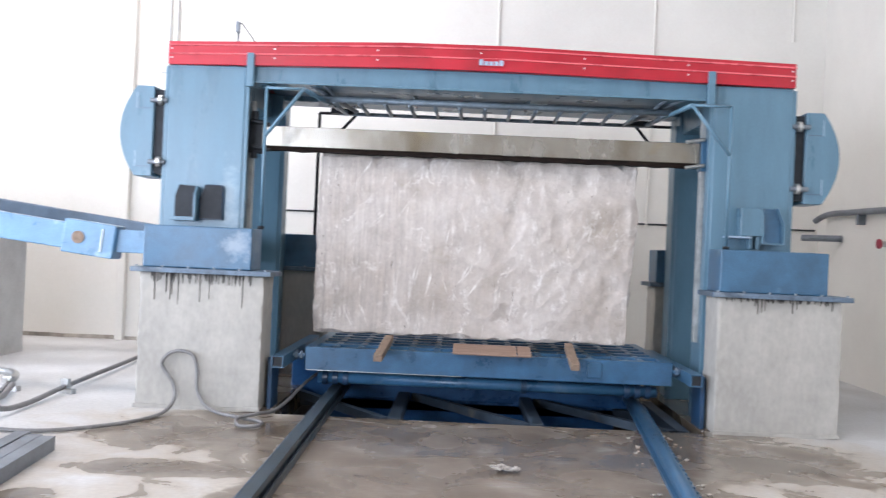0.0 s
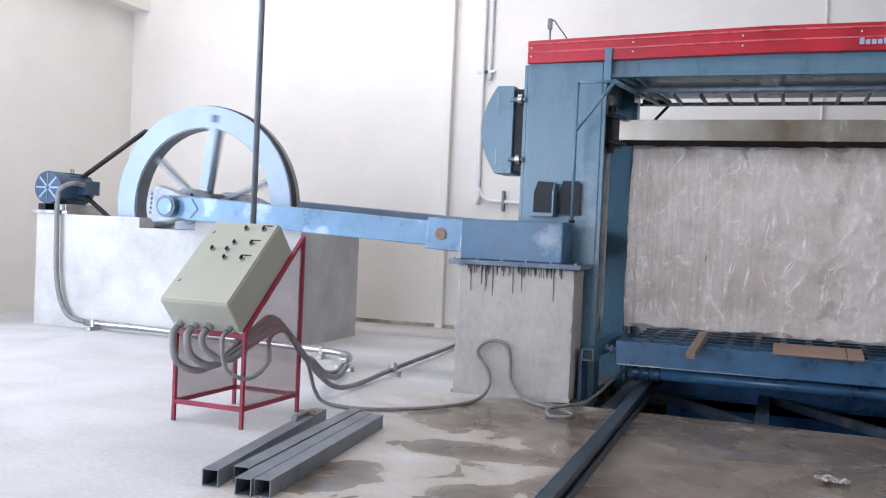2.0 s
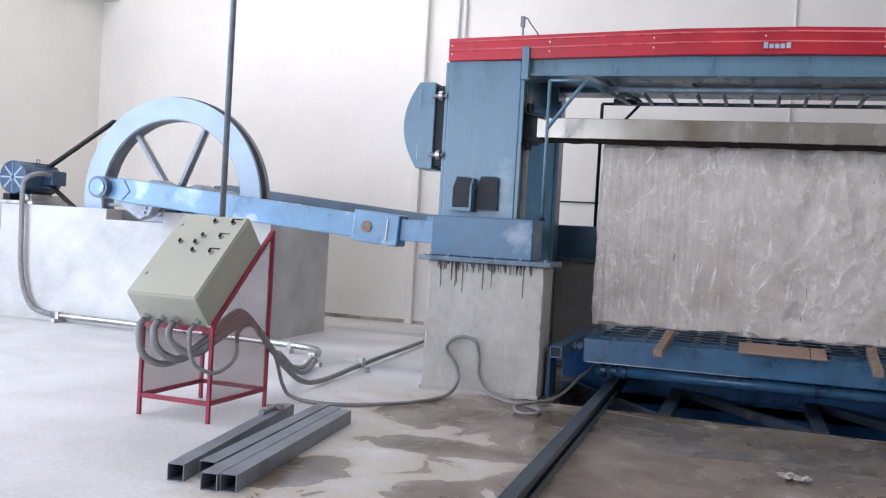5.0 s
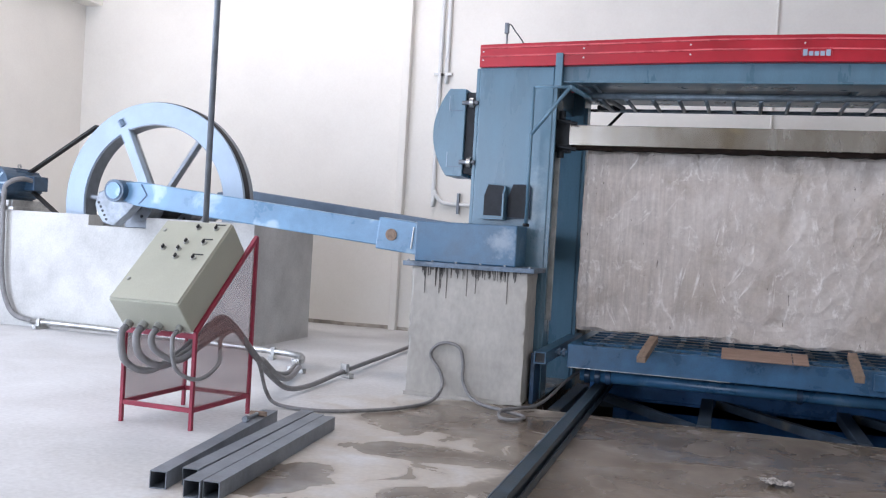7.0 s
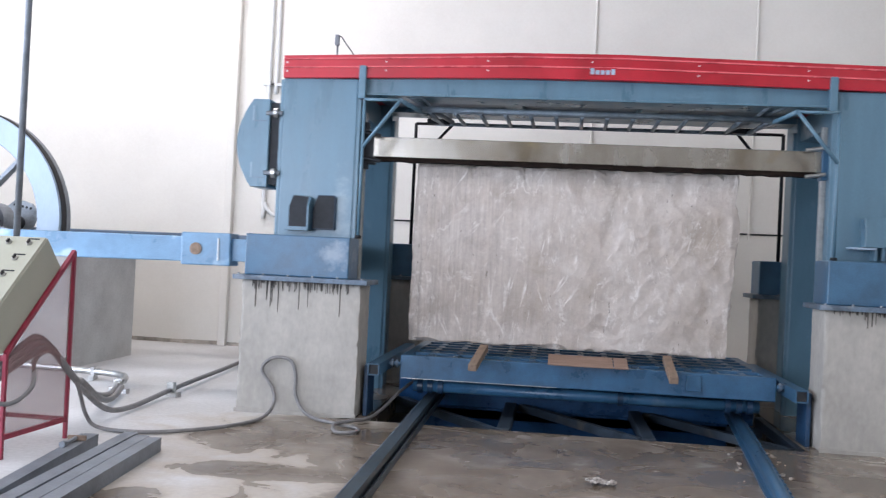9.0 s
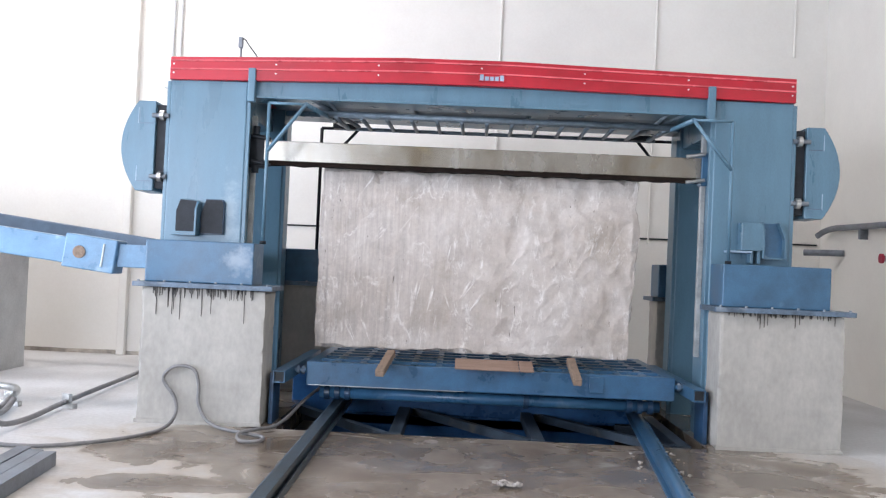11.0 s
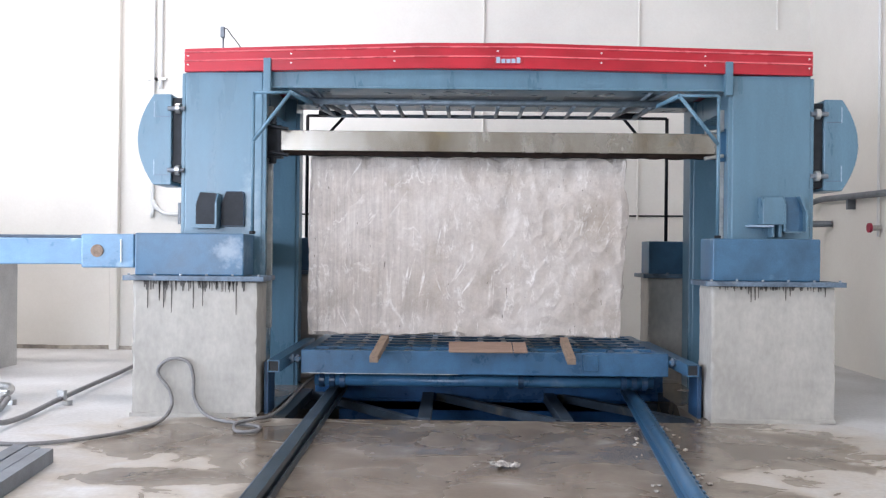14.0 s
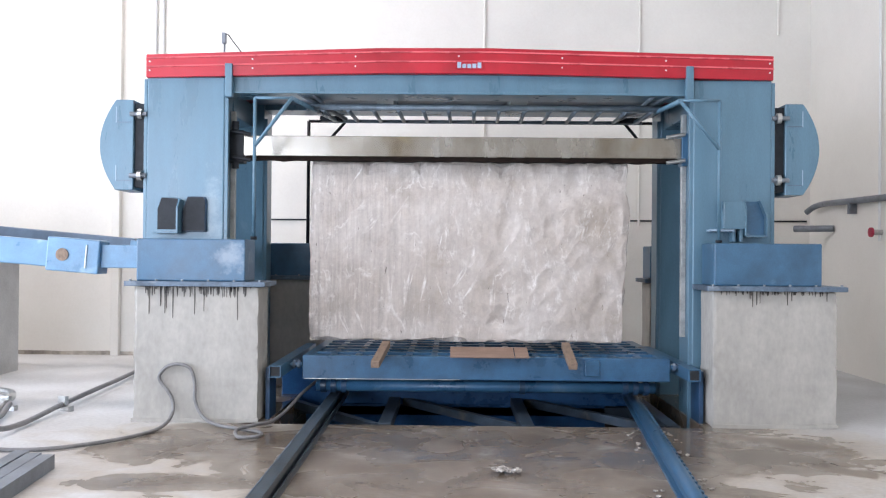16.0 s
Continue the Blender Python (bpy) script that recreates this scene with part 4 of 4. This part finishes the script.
# ---- control cabinet on its red stand ----
CABX, CABY, CABT = -3.915, 6.39, -2.0
stand = thing("cabinet_stand", "red painted angle-iron stand with mesh sides", "stand", (CABX, CABY, 0))
stand.rotation_euler = (0, 0, radians(CABT))
SW, SD, ZF, ZB = 0.305, 0.395, 0.72, 1.43
for sx in (-1, 1):
    part("leg", box(sx * SW - 0.014, sx * SW + 0.014, -SD - 0.014, -SD + 0.014, 0, ZF, 0.003), M["red_frame"], stand)
    part("leg", box(sx * SW - 0.014, sx * SW + 0.014, SD - 0.014, SD + 0.014, 0, ZB, 0.003), M["red_frame"], stand)
    part("side_rail", box(sx * SW - 0.012, sx * SW + 0.012, -SD + 0.014, SD - 0.014, 0.13, 0.165, 0.003), M["red_frame"], stand)
    part("slope_rail", bar((sx * SW, -SD, ZF), (sx * SW, SD, ZB), 0.03, 0.03), M["red_frame"], stand)
for sy in (-1, 1):
    part("cross_rail", box(-SW + 0.014, SW - 0.014, sy * SD - 0.012, sy * SD + 0.012, 0.13, 0.165, 0.003), M["red_frame"], stand)
part("cross_rail", box(-SW + 0.014, SW - 0.014, -SD - 0.012, -SD + 0.012, ZF - 0.05, ZF - 0.012, 0.003), M["red_frame"], stand)

cab = thing("control_cabinet", "cream steel control cabinet with rotary switches", "control cabinet", (CABX, CABY, 0))
cab.rotation_euler = (0, 0, radians(CABT))
SL = math.atan2(ZB - ZF, 2 * SD)
cabm = Matrix.Translation((0, -SD, ZF + 0.02)) @ Matrix.Rotation(SL, 4, "X")


def on_slope(bm):
    bmesh.ops.transform(bm, matrix=cabm, verts=bm.verts)
    return bm


CL, CT = 0.85, 0.29
part("body", on_slope(box(-0.30, 0.30, -0.04, CL, 0.0, CT, 0.012)), M["cream"], cab)
part("door", on_slope(box(-0.293, 0.293, -0.03, CL - 0.01, CT, CT + 0.012, 0.006)), M["cream"], cab)
SWITCHES = ((0.04, 0.765), (0.20, 0.765), (0.02, 0.60), (0.175, 0.60), (-0.14, 0.52), (-0.005, 0.52), (0.02, 0.43), (0.175, 0.43))
for u, v in SWITCHES:
    knob = part("switch", on_slope(cyl((u, v, CT + 0.012), (u, v, CT + 0.026), 0.021, 16)), M["steel"], cab)
    part("switch_grip", on_slope(box(u - 0.006, u + 0.006, v - 0.016, v + 0.016, CT + 0.026, CT + 0.045, 0.002)), M["rubber"], knob)
for u, v in ((0.21, 0.815), (0.185, 0.645), (0.19, 0.475)):
    part("label_strip", on_slope(box(u - 0.045, u + 0.045, v - 0.006, v + 0.006, CT + 0.012, CT + 0.014, 0)), M["dark"], cab)
for u, v in ((-0.245, 0.17), (-0.245, 0.72)):
    part("door_lock", on_slope(cyl((u, v, CT + 0.012), (u, v, CT + 0.022), 0.016, 12)), M["steel"], cab)
pole = thing("conduit_pole", "grey steel conduit rising from the cabinet", "conduit", (-4.03, 6.70, 0))
part("pipe", cyl((0, 0, 1.50), (0.0, 0, WH), 0.025, 16), M["grey_tube"], pole, smooth=1)

# ---- square steel tubes lying on the floor ----
for xn, yn, xf, yf in ((-2.965, 4.61, -3.267, 6.55), (-2.845, 4.75, -3.030, 6.70), (-2.703, 4.54, -2.905, 6.62), (-2.598, 4.57, -2.795, 6.58)):
    tb = thing("square_tube", "grey square steel tube lying on the floor", "steel tube", (xn, yn, 0.052), "loose steel tubes")
    tb.rotation_euler = (0, 0, math.atan2(yf - yn, xf - xn))
    L = math.hypot(xf - xn, yf - yn)
    bm = bmesh.new()
    for a in ((0, L, -0.05, 0.05, 0.045, 0.05), (0, L, -0.05, 0.05, -0.05, -0.045), (0, L, -0.05, -0.045, -0.045, 0.045), (0, L, 0.045, 0.05, -0.045, 0.045)):
        bm_box(bm, *a)
    part("wall", bm, M["grey_tube"], tb)
    # the tube's inner shade, drawn as a near-black box
    part("inside", box(0.3, L - 0.02, -0.044, 0.044, -0.044, 0.044, 0), M["tube_shade"], tb)

# ---- oil drips below the guide boxes ----
rng = random.Random(4)
for ped in [o for o in scene.objects if o.name.startswith("pedestal") and o.location.y < 9]:
    wide = 0.565 if ped.location.x < 0 else 0.555
    for k in range(95):
        cx = rng.choice((-0.42, -0.36, -0.2, -0.05, 0.06, 0.16, 0.25, 0.36, 0.44)) + rng.gauss(0, 0.07)
        if abs(cx) > wide - 0.05:
            continue
        top, ln, w = 1.23, rng.uniform(0.015, 0.10) if rng.random() < 0.88 else rng.uniform(0.14, 0.32), rng.uniform(0.003, 0.008)
        if ped.location.x > 0:
            ln *= 0.45
        pts = [(cx - w, top), (cx + w, top), (cx + w * 0.7, top - ln * 0.5), (cx + w * 0.45, top - ln), (cx - w * 0.3, top - ln), (cx - w * 0.5, top - ln * 0.5)]
        part("oil_drip", prism(pts, "y", -0.006, 0.004), M["oil"], ped)

# ---- spray pipe frame over the blade, fixed to the guide boxes ----
spray = thing("spray_frame", "blue pipe frame with water spray ladder above the block", "spray frame", (0, 0, 0))


def pipe(name, pts, r, m, parent, steps=1, label=""):
    return part(name, tube(pts, r, 10, steps), m, parent, label)


for x, top_x, in_x in ((-1.80, -1.46, -1.22), (2.51, 2.15, 2.0)):
    pipe("post", [(x, 8.66, 1.66), (x, 8.66, 2.98)], 0.016, M["blue"], spray)
    pipe("brace", [(x, 8.66, 2.53), (top_x, 8.66, 2.975)], 0.018, M["blue"], spray)
    pipe("side_bar", [(top_x, 8.66, 2.98), (in_x, 10.18, 2.985)], 0.022, M["blue"], spray)
    pipe("top_bar", [(x, 8.66, 2.98), (top_x, 8.66, 2.98)], 0.014, M["blue"], spray)
    pipe("foot", [(x, 8.66, 1.66), (x, 8.66, 1.69)], 0.03, M["dark"], spray)
pipe("front_rail", [(-1.42, 9.30, 3.0), (2.12, 9.30, 3.0)], 0.03, M["spray"], spray)
pipe("rear_rail", [(-1.32, 10.17, 2.985), (2.10, 10.17, 2.985)], 0.020, M["spray"], spray)
for k in range(14):
    x = -1.26 + k * 0.252
    pipe("rung", [(x, 9.30, 2.975), (x + 0.015, 10.16, 2.98)], 0.020, M["spray"], spray)
for x, d in ((-1.38, 1), (2.06, -1)):
    pipe("hanger", [(x - d * 0.10, 8.98, 3.10), (x + d * 0.26, 10.1, 3.0)], 0.022, M["spray"], spray)
    pipe("hanger", [(x + d * 0.06, 9.05, 3.10), (x + d * 0.16, 9.6, 3.0)], 0.020, M["spray"], spray)
    part("clamp", box(x + d * 0.10 - 0.12, x + d * 0.10 + 0.12, 10.08, 10.20, 2.975, 3.03, 0.006), M["dark"], spray)
for x, in_x, d in ((-1.68, -1.25, 1), (2.60, 2.08, -1)):
    pipe("rear_post", [(x, 11.12, 1.66), (x, 11.12, 3.12)], 0.02, M["dark"], spray)
    pipe("rear_bar", [(x, 11.12, 3.12), (in_x, 11.12, 3.12)], 0.018, M["dark"], spray)
    pipe("rear_arm", [(in_x, 11.12, 3.12), (in_x, 10.15, 3.02)], 0.018, M["dark"], spray)
    pipe("rear_brace", [(in_x - d * 0.22, 11.12, 2.86), (in_x + d * 0.05, 10.9, 3.1)], 0.018, M["dark"], spray)

hook = thing("guide_pole", "thin steel pole with a hook behind the saw", "pole", (-2.72, 11.2, 1.66))
part("pole_body", tube([(0, 0, 0), (0, 0, 2.50)], 0.012, 8, 1), M["grey_tube"], hook)
part("cable", tube([(0, 0, 2.49), (0.04, 0, 2.51), (0.10, 0, 2.43), (0.20, 0, 2.30), (0.26, 0, 2.16)], 0.007, 8, 6), M["dark"], hook, "thin dark cable from the pole top")
part("clamp", box(-0.03, 0.02, -0.03, 0.03, 2.40, 2.53, 0.006), M["grey_tube"], hook)

# ---- timber on the table ----
for x, y0, rz, l in ((-0.65, 8.55, -4.4, 0.71), (1.16, 8.55, -1.0, 0.71)):
    t_ = thing("timber_bearer", "short sawn timber bearer tilted over the table edge", "timber", (x, y0, 0.492), "timber bearers")
    t_.rotation_euler = (radians(10.2), 0, radians(rz))
    part("beam", box(-0.040, 0.040, 0, l, 0, 0.066, 0.006), M["wood"], t_)
for x0, x1, z in ((0.035, 0.65, 0.562), (0.657, 0.79, 0.563)):
    bo = thing("wooden_board", "thin reddish wooden board on the table edge", "board", (x0, 9.0, z), "boards")
    bo.rotation_euler = (radians(13), 0, 0)
    bo.location.y = 8.97
    part("plank", box(0, x1 - x0, -0.05, 0.24, 0, 0.015, 0.003), M["board"], bo)

# ---- wall conduits ----
trunk = thing("wall_trunking", "cream painted vertical trunking on the wall", "trunking", (-4.96, WY1, 0))
part("duct", box(-0.06, 0.06, -0.12, 0, 0, WH, 0.012), M["wall"], trunk)
for dx in (-0.05, 0.06):
    cd = thing("wall_conduit", "white conduit pipe clipped to the wall", "conduit", (-4.37 + dx, WY1 - 0.04, 0), "white wall conduits")
    part("pipe", tube([(0, 0, WH), (0, 0, 2.45), (0.02, 0, 2.22), (0.12, 0, 2.08), (0.32, 0, 2.03), (1.4, 0, 2.02)] if dx < 0 else [(0, 0, WH), (0, 0, 5), (0, 0, 3.9)], 0.032, 10, 8), M["white"], cd)
    part("clip", box(-0.09, 0.09, -0.03, 0.03, 4.02, 4.06, 0.004), M["steel"], cd)
    if dx < 0:
        part("clip", box(0.40, 0.44, -0.04, 0.03, 1.88, 2.2, 0.004), M["grey_tube"], cd)
for x, z0 in ((0.50, 2.0), (2.81, 2.0), (4.86, 4.85)):
    cd = thing("thin_conduit", "thin grey vertical conduit on the wall", "conduit", (x, WY1 - 0.02, 0), "thin wall conduits")
    part("pipe", cyl((0, 0, z0), (0, 0, WH), 0.018, 10), M["wall"] if x < 5 else M["white"], cd)
    if x > 5:
        part("bracket", box(-0.20, 0.20, -0.03, 0.02, 4.95, 5.00, 0.004), M["grey_tube"], cd)
line = thing("wall_cable", "thin dark cable running along the wall", "cable", (0, WY1 - 0.015, 0))
part("cable", tube([(-3.9, 0, 2.04), (5.3, 0, 2.08)], 0.012, 8, 1), M["dark"], line)
wp = thing("water_pipe", "grey water pipe along the wall with brackets", "pipe", (5.27, 0, 2.30))
part("pipe", tube([(-0.10, 13.55, -0.10), (-0.04, 13.42, -0.03), (0, 13.15, 0.0), (0, 12.4, -0.01), (0, 6, -0.1)], 0.042, 12, 8), M["grey_tube"], wp)
for y in (12.3, 9.5):
    part("bracket", box(-0.03, 0.075, y - 0.03, y + 0.03, -0.18, -0.02, 0.004), M["grey_tube"], wp)
stub = thing("pipe_stub", "short grey pipe stub on the wall", "pipe", (5.2, 13.1, 1.95))
part("pipe", cyl((-0.3, 0.2, 0), (0.14, -0.1, 0), 0.045, 12), M["grey_tube"], stub)
drop = thing("water_tap_pipe", "thin vertical water pipe with a red valve", "pipe", (5.31, 11.55, 0))
part("pipe", cyl((0, 0, 1.75), (0, 0, WH), 0.017, 10), M["white"], drop)
part("valve_body", cyl((-0.09, 0, 1.86), (0.03, 0, 1.86), 0.035, 12), M["steel"], drop)
part("valve_handle", cyl((-0.12, 0, 1.86), (-0.09, 0, 1.86), 0.06, 14), M["red_valve"], drop, "red round valve handle")
coving = structure("trim", box(WX0, WX0 + 0.35, WY0, WY1, 5.22, 5.55, 0.02), M["wall"], "cream beam along the wall", "beam")

# ---- cabinet glands and hoses ----
for u in (-0.22, -0.09, 0.04, 0.22):
    bm = cyl((u, -0.04, 0.06), (u, -0.085, 0.06), 0.034 if u < 0.1 else 0.026, 14)
    part("cable_gland", on_slope(bm), M["steel"], cab)
base = Matrix.Translation((CABX, CABY, 0)) @ Matrix.Rotation(radians(CABT), 4, "Z")


def world_pts(pts):
    return [base @ Vector(p) for p in pts]


for i, (u, r) in enumerate(((-0.22, 0.027), (-0.09, 0.028), (0.04, 0.024), (0.22, 0.016))):
    y0, z0 = -SD - 0.09 * math.cos(SL) - 0.06 * math.sin(SL), ZF + 0.02 - 0.085 * math.sin(SL) + 0.06 * math.cos(SL)
    low = (0.40, 0.45, 0.50, 0.38)[i]
    loop = [(u, y0, z0), (u + 0.0, y0 - 0.05, z0 - 0.06), (u + 0.03, y0 - 0.03, low + 0.08), (u + 0.12, y0 + 0.12, low), (u + 0.22 - 0.02 * i, y0 + 0.32, low + 0.10), (0.09 + 0.04 * i, 0.10, 0.71 - 0.03 * i), (0.17 + 0.03 * i, 0.24, 0.76 - 0.03 * i), (0.34, 0.44, 0.45)]
    rest = {0: [(-3.74, 7.15, 0.40), (-3.88, 7.7, 0.20), (-4.05, 8.35, 0.08), (-4.20, 8.85, 0.08)],
            1: [(-3.68, 7.15, 0.38), (-3.80, 7.7, 0.16), (-3.98, 8.3, 0.06), (-4.15, 8.85, 0.08)],
            2: [(-3.66, 7.1, 0.34), (-3.66, 7.55, 0.10), (-3.67, 8.05, 0.04), (-3.70, 8.9, 0.06), (-3.76, 9.8, 0.06), (-3.84, 10.9, 0.05), (-3.90, 11.7, 0.05)],
            3: [(-3.58, 7.05, 0.14), (-3.50, 7.12, 0.03), (-3.15, 7.1, 0.022), (-2.85, 7.28, 0.022), (-2.58, 7.62, 0.022), (-2.46, 8.05, 0.022), (-2.44, 8.33, 0.10), (-2.47, 8.385, 0.24), (-2.58, 8.39, 0.40), (-2.52, 8.39, 0.50), (-2.41, 8.39, 0.53),
                (-2.30, 8.39, 0.49), (-2.26, 8.39, 0.36), (-2.25, 8.38, 0.20), (-2.17, 8.34, 0.07), (-2.02, 8.22, 0.022), (-1.80, 8.05, 0.022), (-1.56, 7.88, 0.022), (-1.56, 7.70, 0.022), (-1.70, 7.68, 0.022), (-1.76, 7.90, 0.04), (-1.64, 8.08, 0.05), (-1.56, 8.36, 0.03), (-1.50, 8.75, 0.06), (-1.42, 9.15, 0.16), (-1.30, 9.5, 0.26)]}[i]
    h = thing("cable_hose", "grey flexible cable hose from the cabinet" if i < 3 else "long thin grey hose looped on the floor", "hose", (0, 0, 0), "cabinet hoses")
    part("hose", tube(world_pts(loop) + [Vector(p) for p in rest], r, 10, 9), M["hose"], h)
for sx in (-1, 1):
    bm = prism([(-SD + 0.02, 0.165), (SD - 0.02, 0.165), (SD - 0.02, ZB - 0.05), (-SD + 0.02, ZF - 0.05)], "x", sx * (SW - 0.006) - 0.0015, sx * (SW - 0.006) + 0.0015)
    part("mesh_panel", bm, M["mesh"], stand, "fine red wire mesh panel")

# ---- floor pipe and motor cable ----
fp = thing("floor_pipe", "galvanised conduit pipe on the floor beside the plinth", "pipe", (0, 0, 0))
part("pipe", tube([(-8.71, 10.20, 0.09), (-7.45, 10.11, 0.09), (-5.5, 9.80, 0.09), (-4.85, 9.70, 0.09), (-4.50, 9.55, 0.09), (-4.32, 9.25, 0.09), (-4.25, 8.95, 0.09), (-4.18, 8.85, 0.08)], 0.038, 12, 8), M["steel"], fp)
for x, y, rz in ((-8.56, 10.19, 0), (-4.9, 9.71, 15), (-4.25, 8.98, 75), (-3.70, 9.0, 60)):
    bm = box(-0.03, 0.03, -0.12, 0.10, 0, 0.05, 0.004)
    bm_box(bm, -0.02, 0.02, -0.05, 0.05, 0.05, 0.14)
    bmesh.ops.transform(bm, matrix=pose(x, y, 0, 0, 0, rz), verts=bm.verts)
    part("pipe_clip", bm, M["steel"], fp)
mc = thing("motor_cable", "grey motor conduit hanging down the plinth", "hose", (0, 0, 0))
part("hose", tube([(-9.16, 10.66, 1.94), (-9.14, 10.40, 1.97), (-9.21, 10.25, 1.92), (-9.29, 10.23, 1.79), (-9.28, 10.22, 1.3), (-9.26, 10.22, 0.75), (-9.18, 10.22, 0.38), (-9.01, 10.22, 0.15), (-8.66, 10.20, 0.09)], 0.034, 12, 8), M["hose"], mc)

# ---- small things on the floor ----
rng = random.Random(11)
rub = thing("rubble_heap", "small heap of pale stone rubble beside the plinth", "rubble", (-10.35, 11.9, 0), kind="stuff")
bm = bmesh.new()
for k in range(26):
    r_ = rng.uniform(0.03, 0.12)
    got = bmesh.ops.create_icosphere(bm, subdivisions=2, radius=r_)
    o = Vector((rng.gauss(0, 0.22), rng.gauss(0, 0.18), r_ * 0.7 + max(0, rng.gauss(0.02, 0.05))))
    for v in got["verts"]:
        v.co = v.co * (1 + 0.5 * noise.noise(v.co * 9 + o * 30)) + o
part("rubble", bm, M["whitewash"], rub)
cl = thing("pipe_wrench", "worn steel clamp lying on the square tubes", "wrench", (-3.235, 6.22, 0.104))
cl.rotation_euler = (0, 0, radians(97))
part("bar", cyl((-0.16, 0, 0.018), (0.16, 0, 0.018), 0.014, 12), M["weight"], cl)
part("jaw", box(0.05, 0.075, -0.07, 0.06, 0.0, 0.035, 0.005), M["wood"], cl)
part("head", cyl((-0.19, 0, 0.02), (-0.15, 0, 0.02), 0.022, 12), M["grey_tube"], cl)
pp = thing("paper_scrap", "crumpled pale paper scrap on the wet floor", "paper", (0.44, 6.58, 0))
rng = random.Random(7)
for k in range(22):
    bm = bmesh.new()
    bmesh.ops.create_icosphere(bm, subdivisions=2, radius=rng.uniform(0.012, 0.026))
    o = Vector((rng.gauss(0, 0.045), rng.gauss(0, 0.03), 0.02 + 0.015 * rng.random()))
    for v in bm.verts:
        v.co = v.co * (1 + 1.1 * noise.noise(v.co * 70 + o * 90))
        v.co.z *= 0.6
        v.co += o
    part("scrap", bm, M["paper"], pp)
chips = thing("stone_chips", "pale stone chips scattered along the rail", "stone chips", kind="stuff")
bm = bmesh.new()
for k in range(90):
    y = rng.uniform(4.2, 8.2)
    x = rail_x(1.655, y) + rng.choice((0.13, 0.16, -0.16)) + rng.gauss(0, 0.03)
    r = bmesh.ops.create_icosphere(bm, subdivisions=1, radius=rng.uniform(0.006, 0.022))
    for v in r["verts"]:
        v.co.z *= 0.5
        v.co += Vector((x, y, 0.026 if abs(x - rail_x(1.655, y)) < 0.1 else 0.008))
part("chip_bed", bm, M["paper"], chips)



def motions():
    """The crank turns once in PERIOD; the saw frame and the rods follow it."""
    frame_rows, wheel_rows, rod_rows = [], [], []
    steps = 320
    for k in range(steps + 1):
        t = 16.0 * k / steps
        th = radians(360 * t / PERIOD - PHASE)
        px, pz = CR * math.cos(th), -CR * math.sin(th)
        tilt = math.asin((WZC + pz - KZ) / ROD)
        dx = px + ROD * (math.cos(tilt) - 1)
        frame_rows.append((t, pose(FX + dx, 0, 0)))
        wheel_rows.append((t, Matrix.Translation((WXC, 0, WZC)) @ Matrix.Rotation(th, 4, "Y")))
        rod_rows.append((t, (px, pz, tilt)))
    walk(saw, frame_rows)
    walk(wheel, wheel_rows)
    for rod in rods:
        walk(rod, [(t, Matrix.Translation((WXC + px, rod.location.y, WZC + pz)) @ Matrix.Rotation(tilt, 4, "Y")) for t, (px, pz, tilt) in rod_rows])


motions()
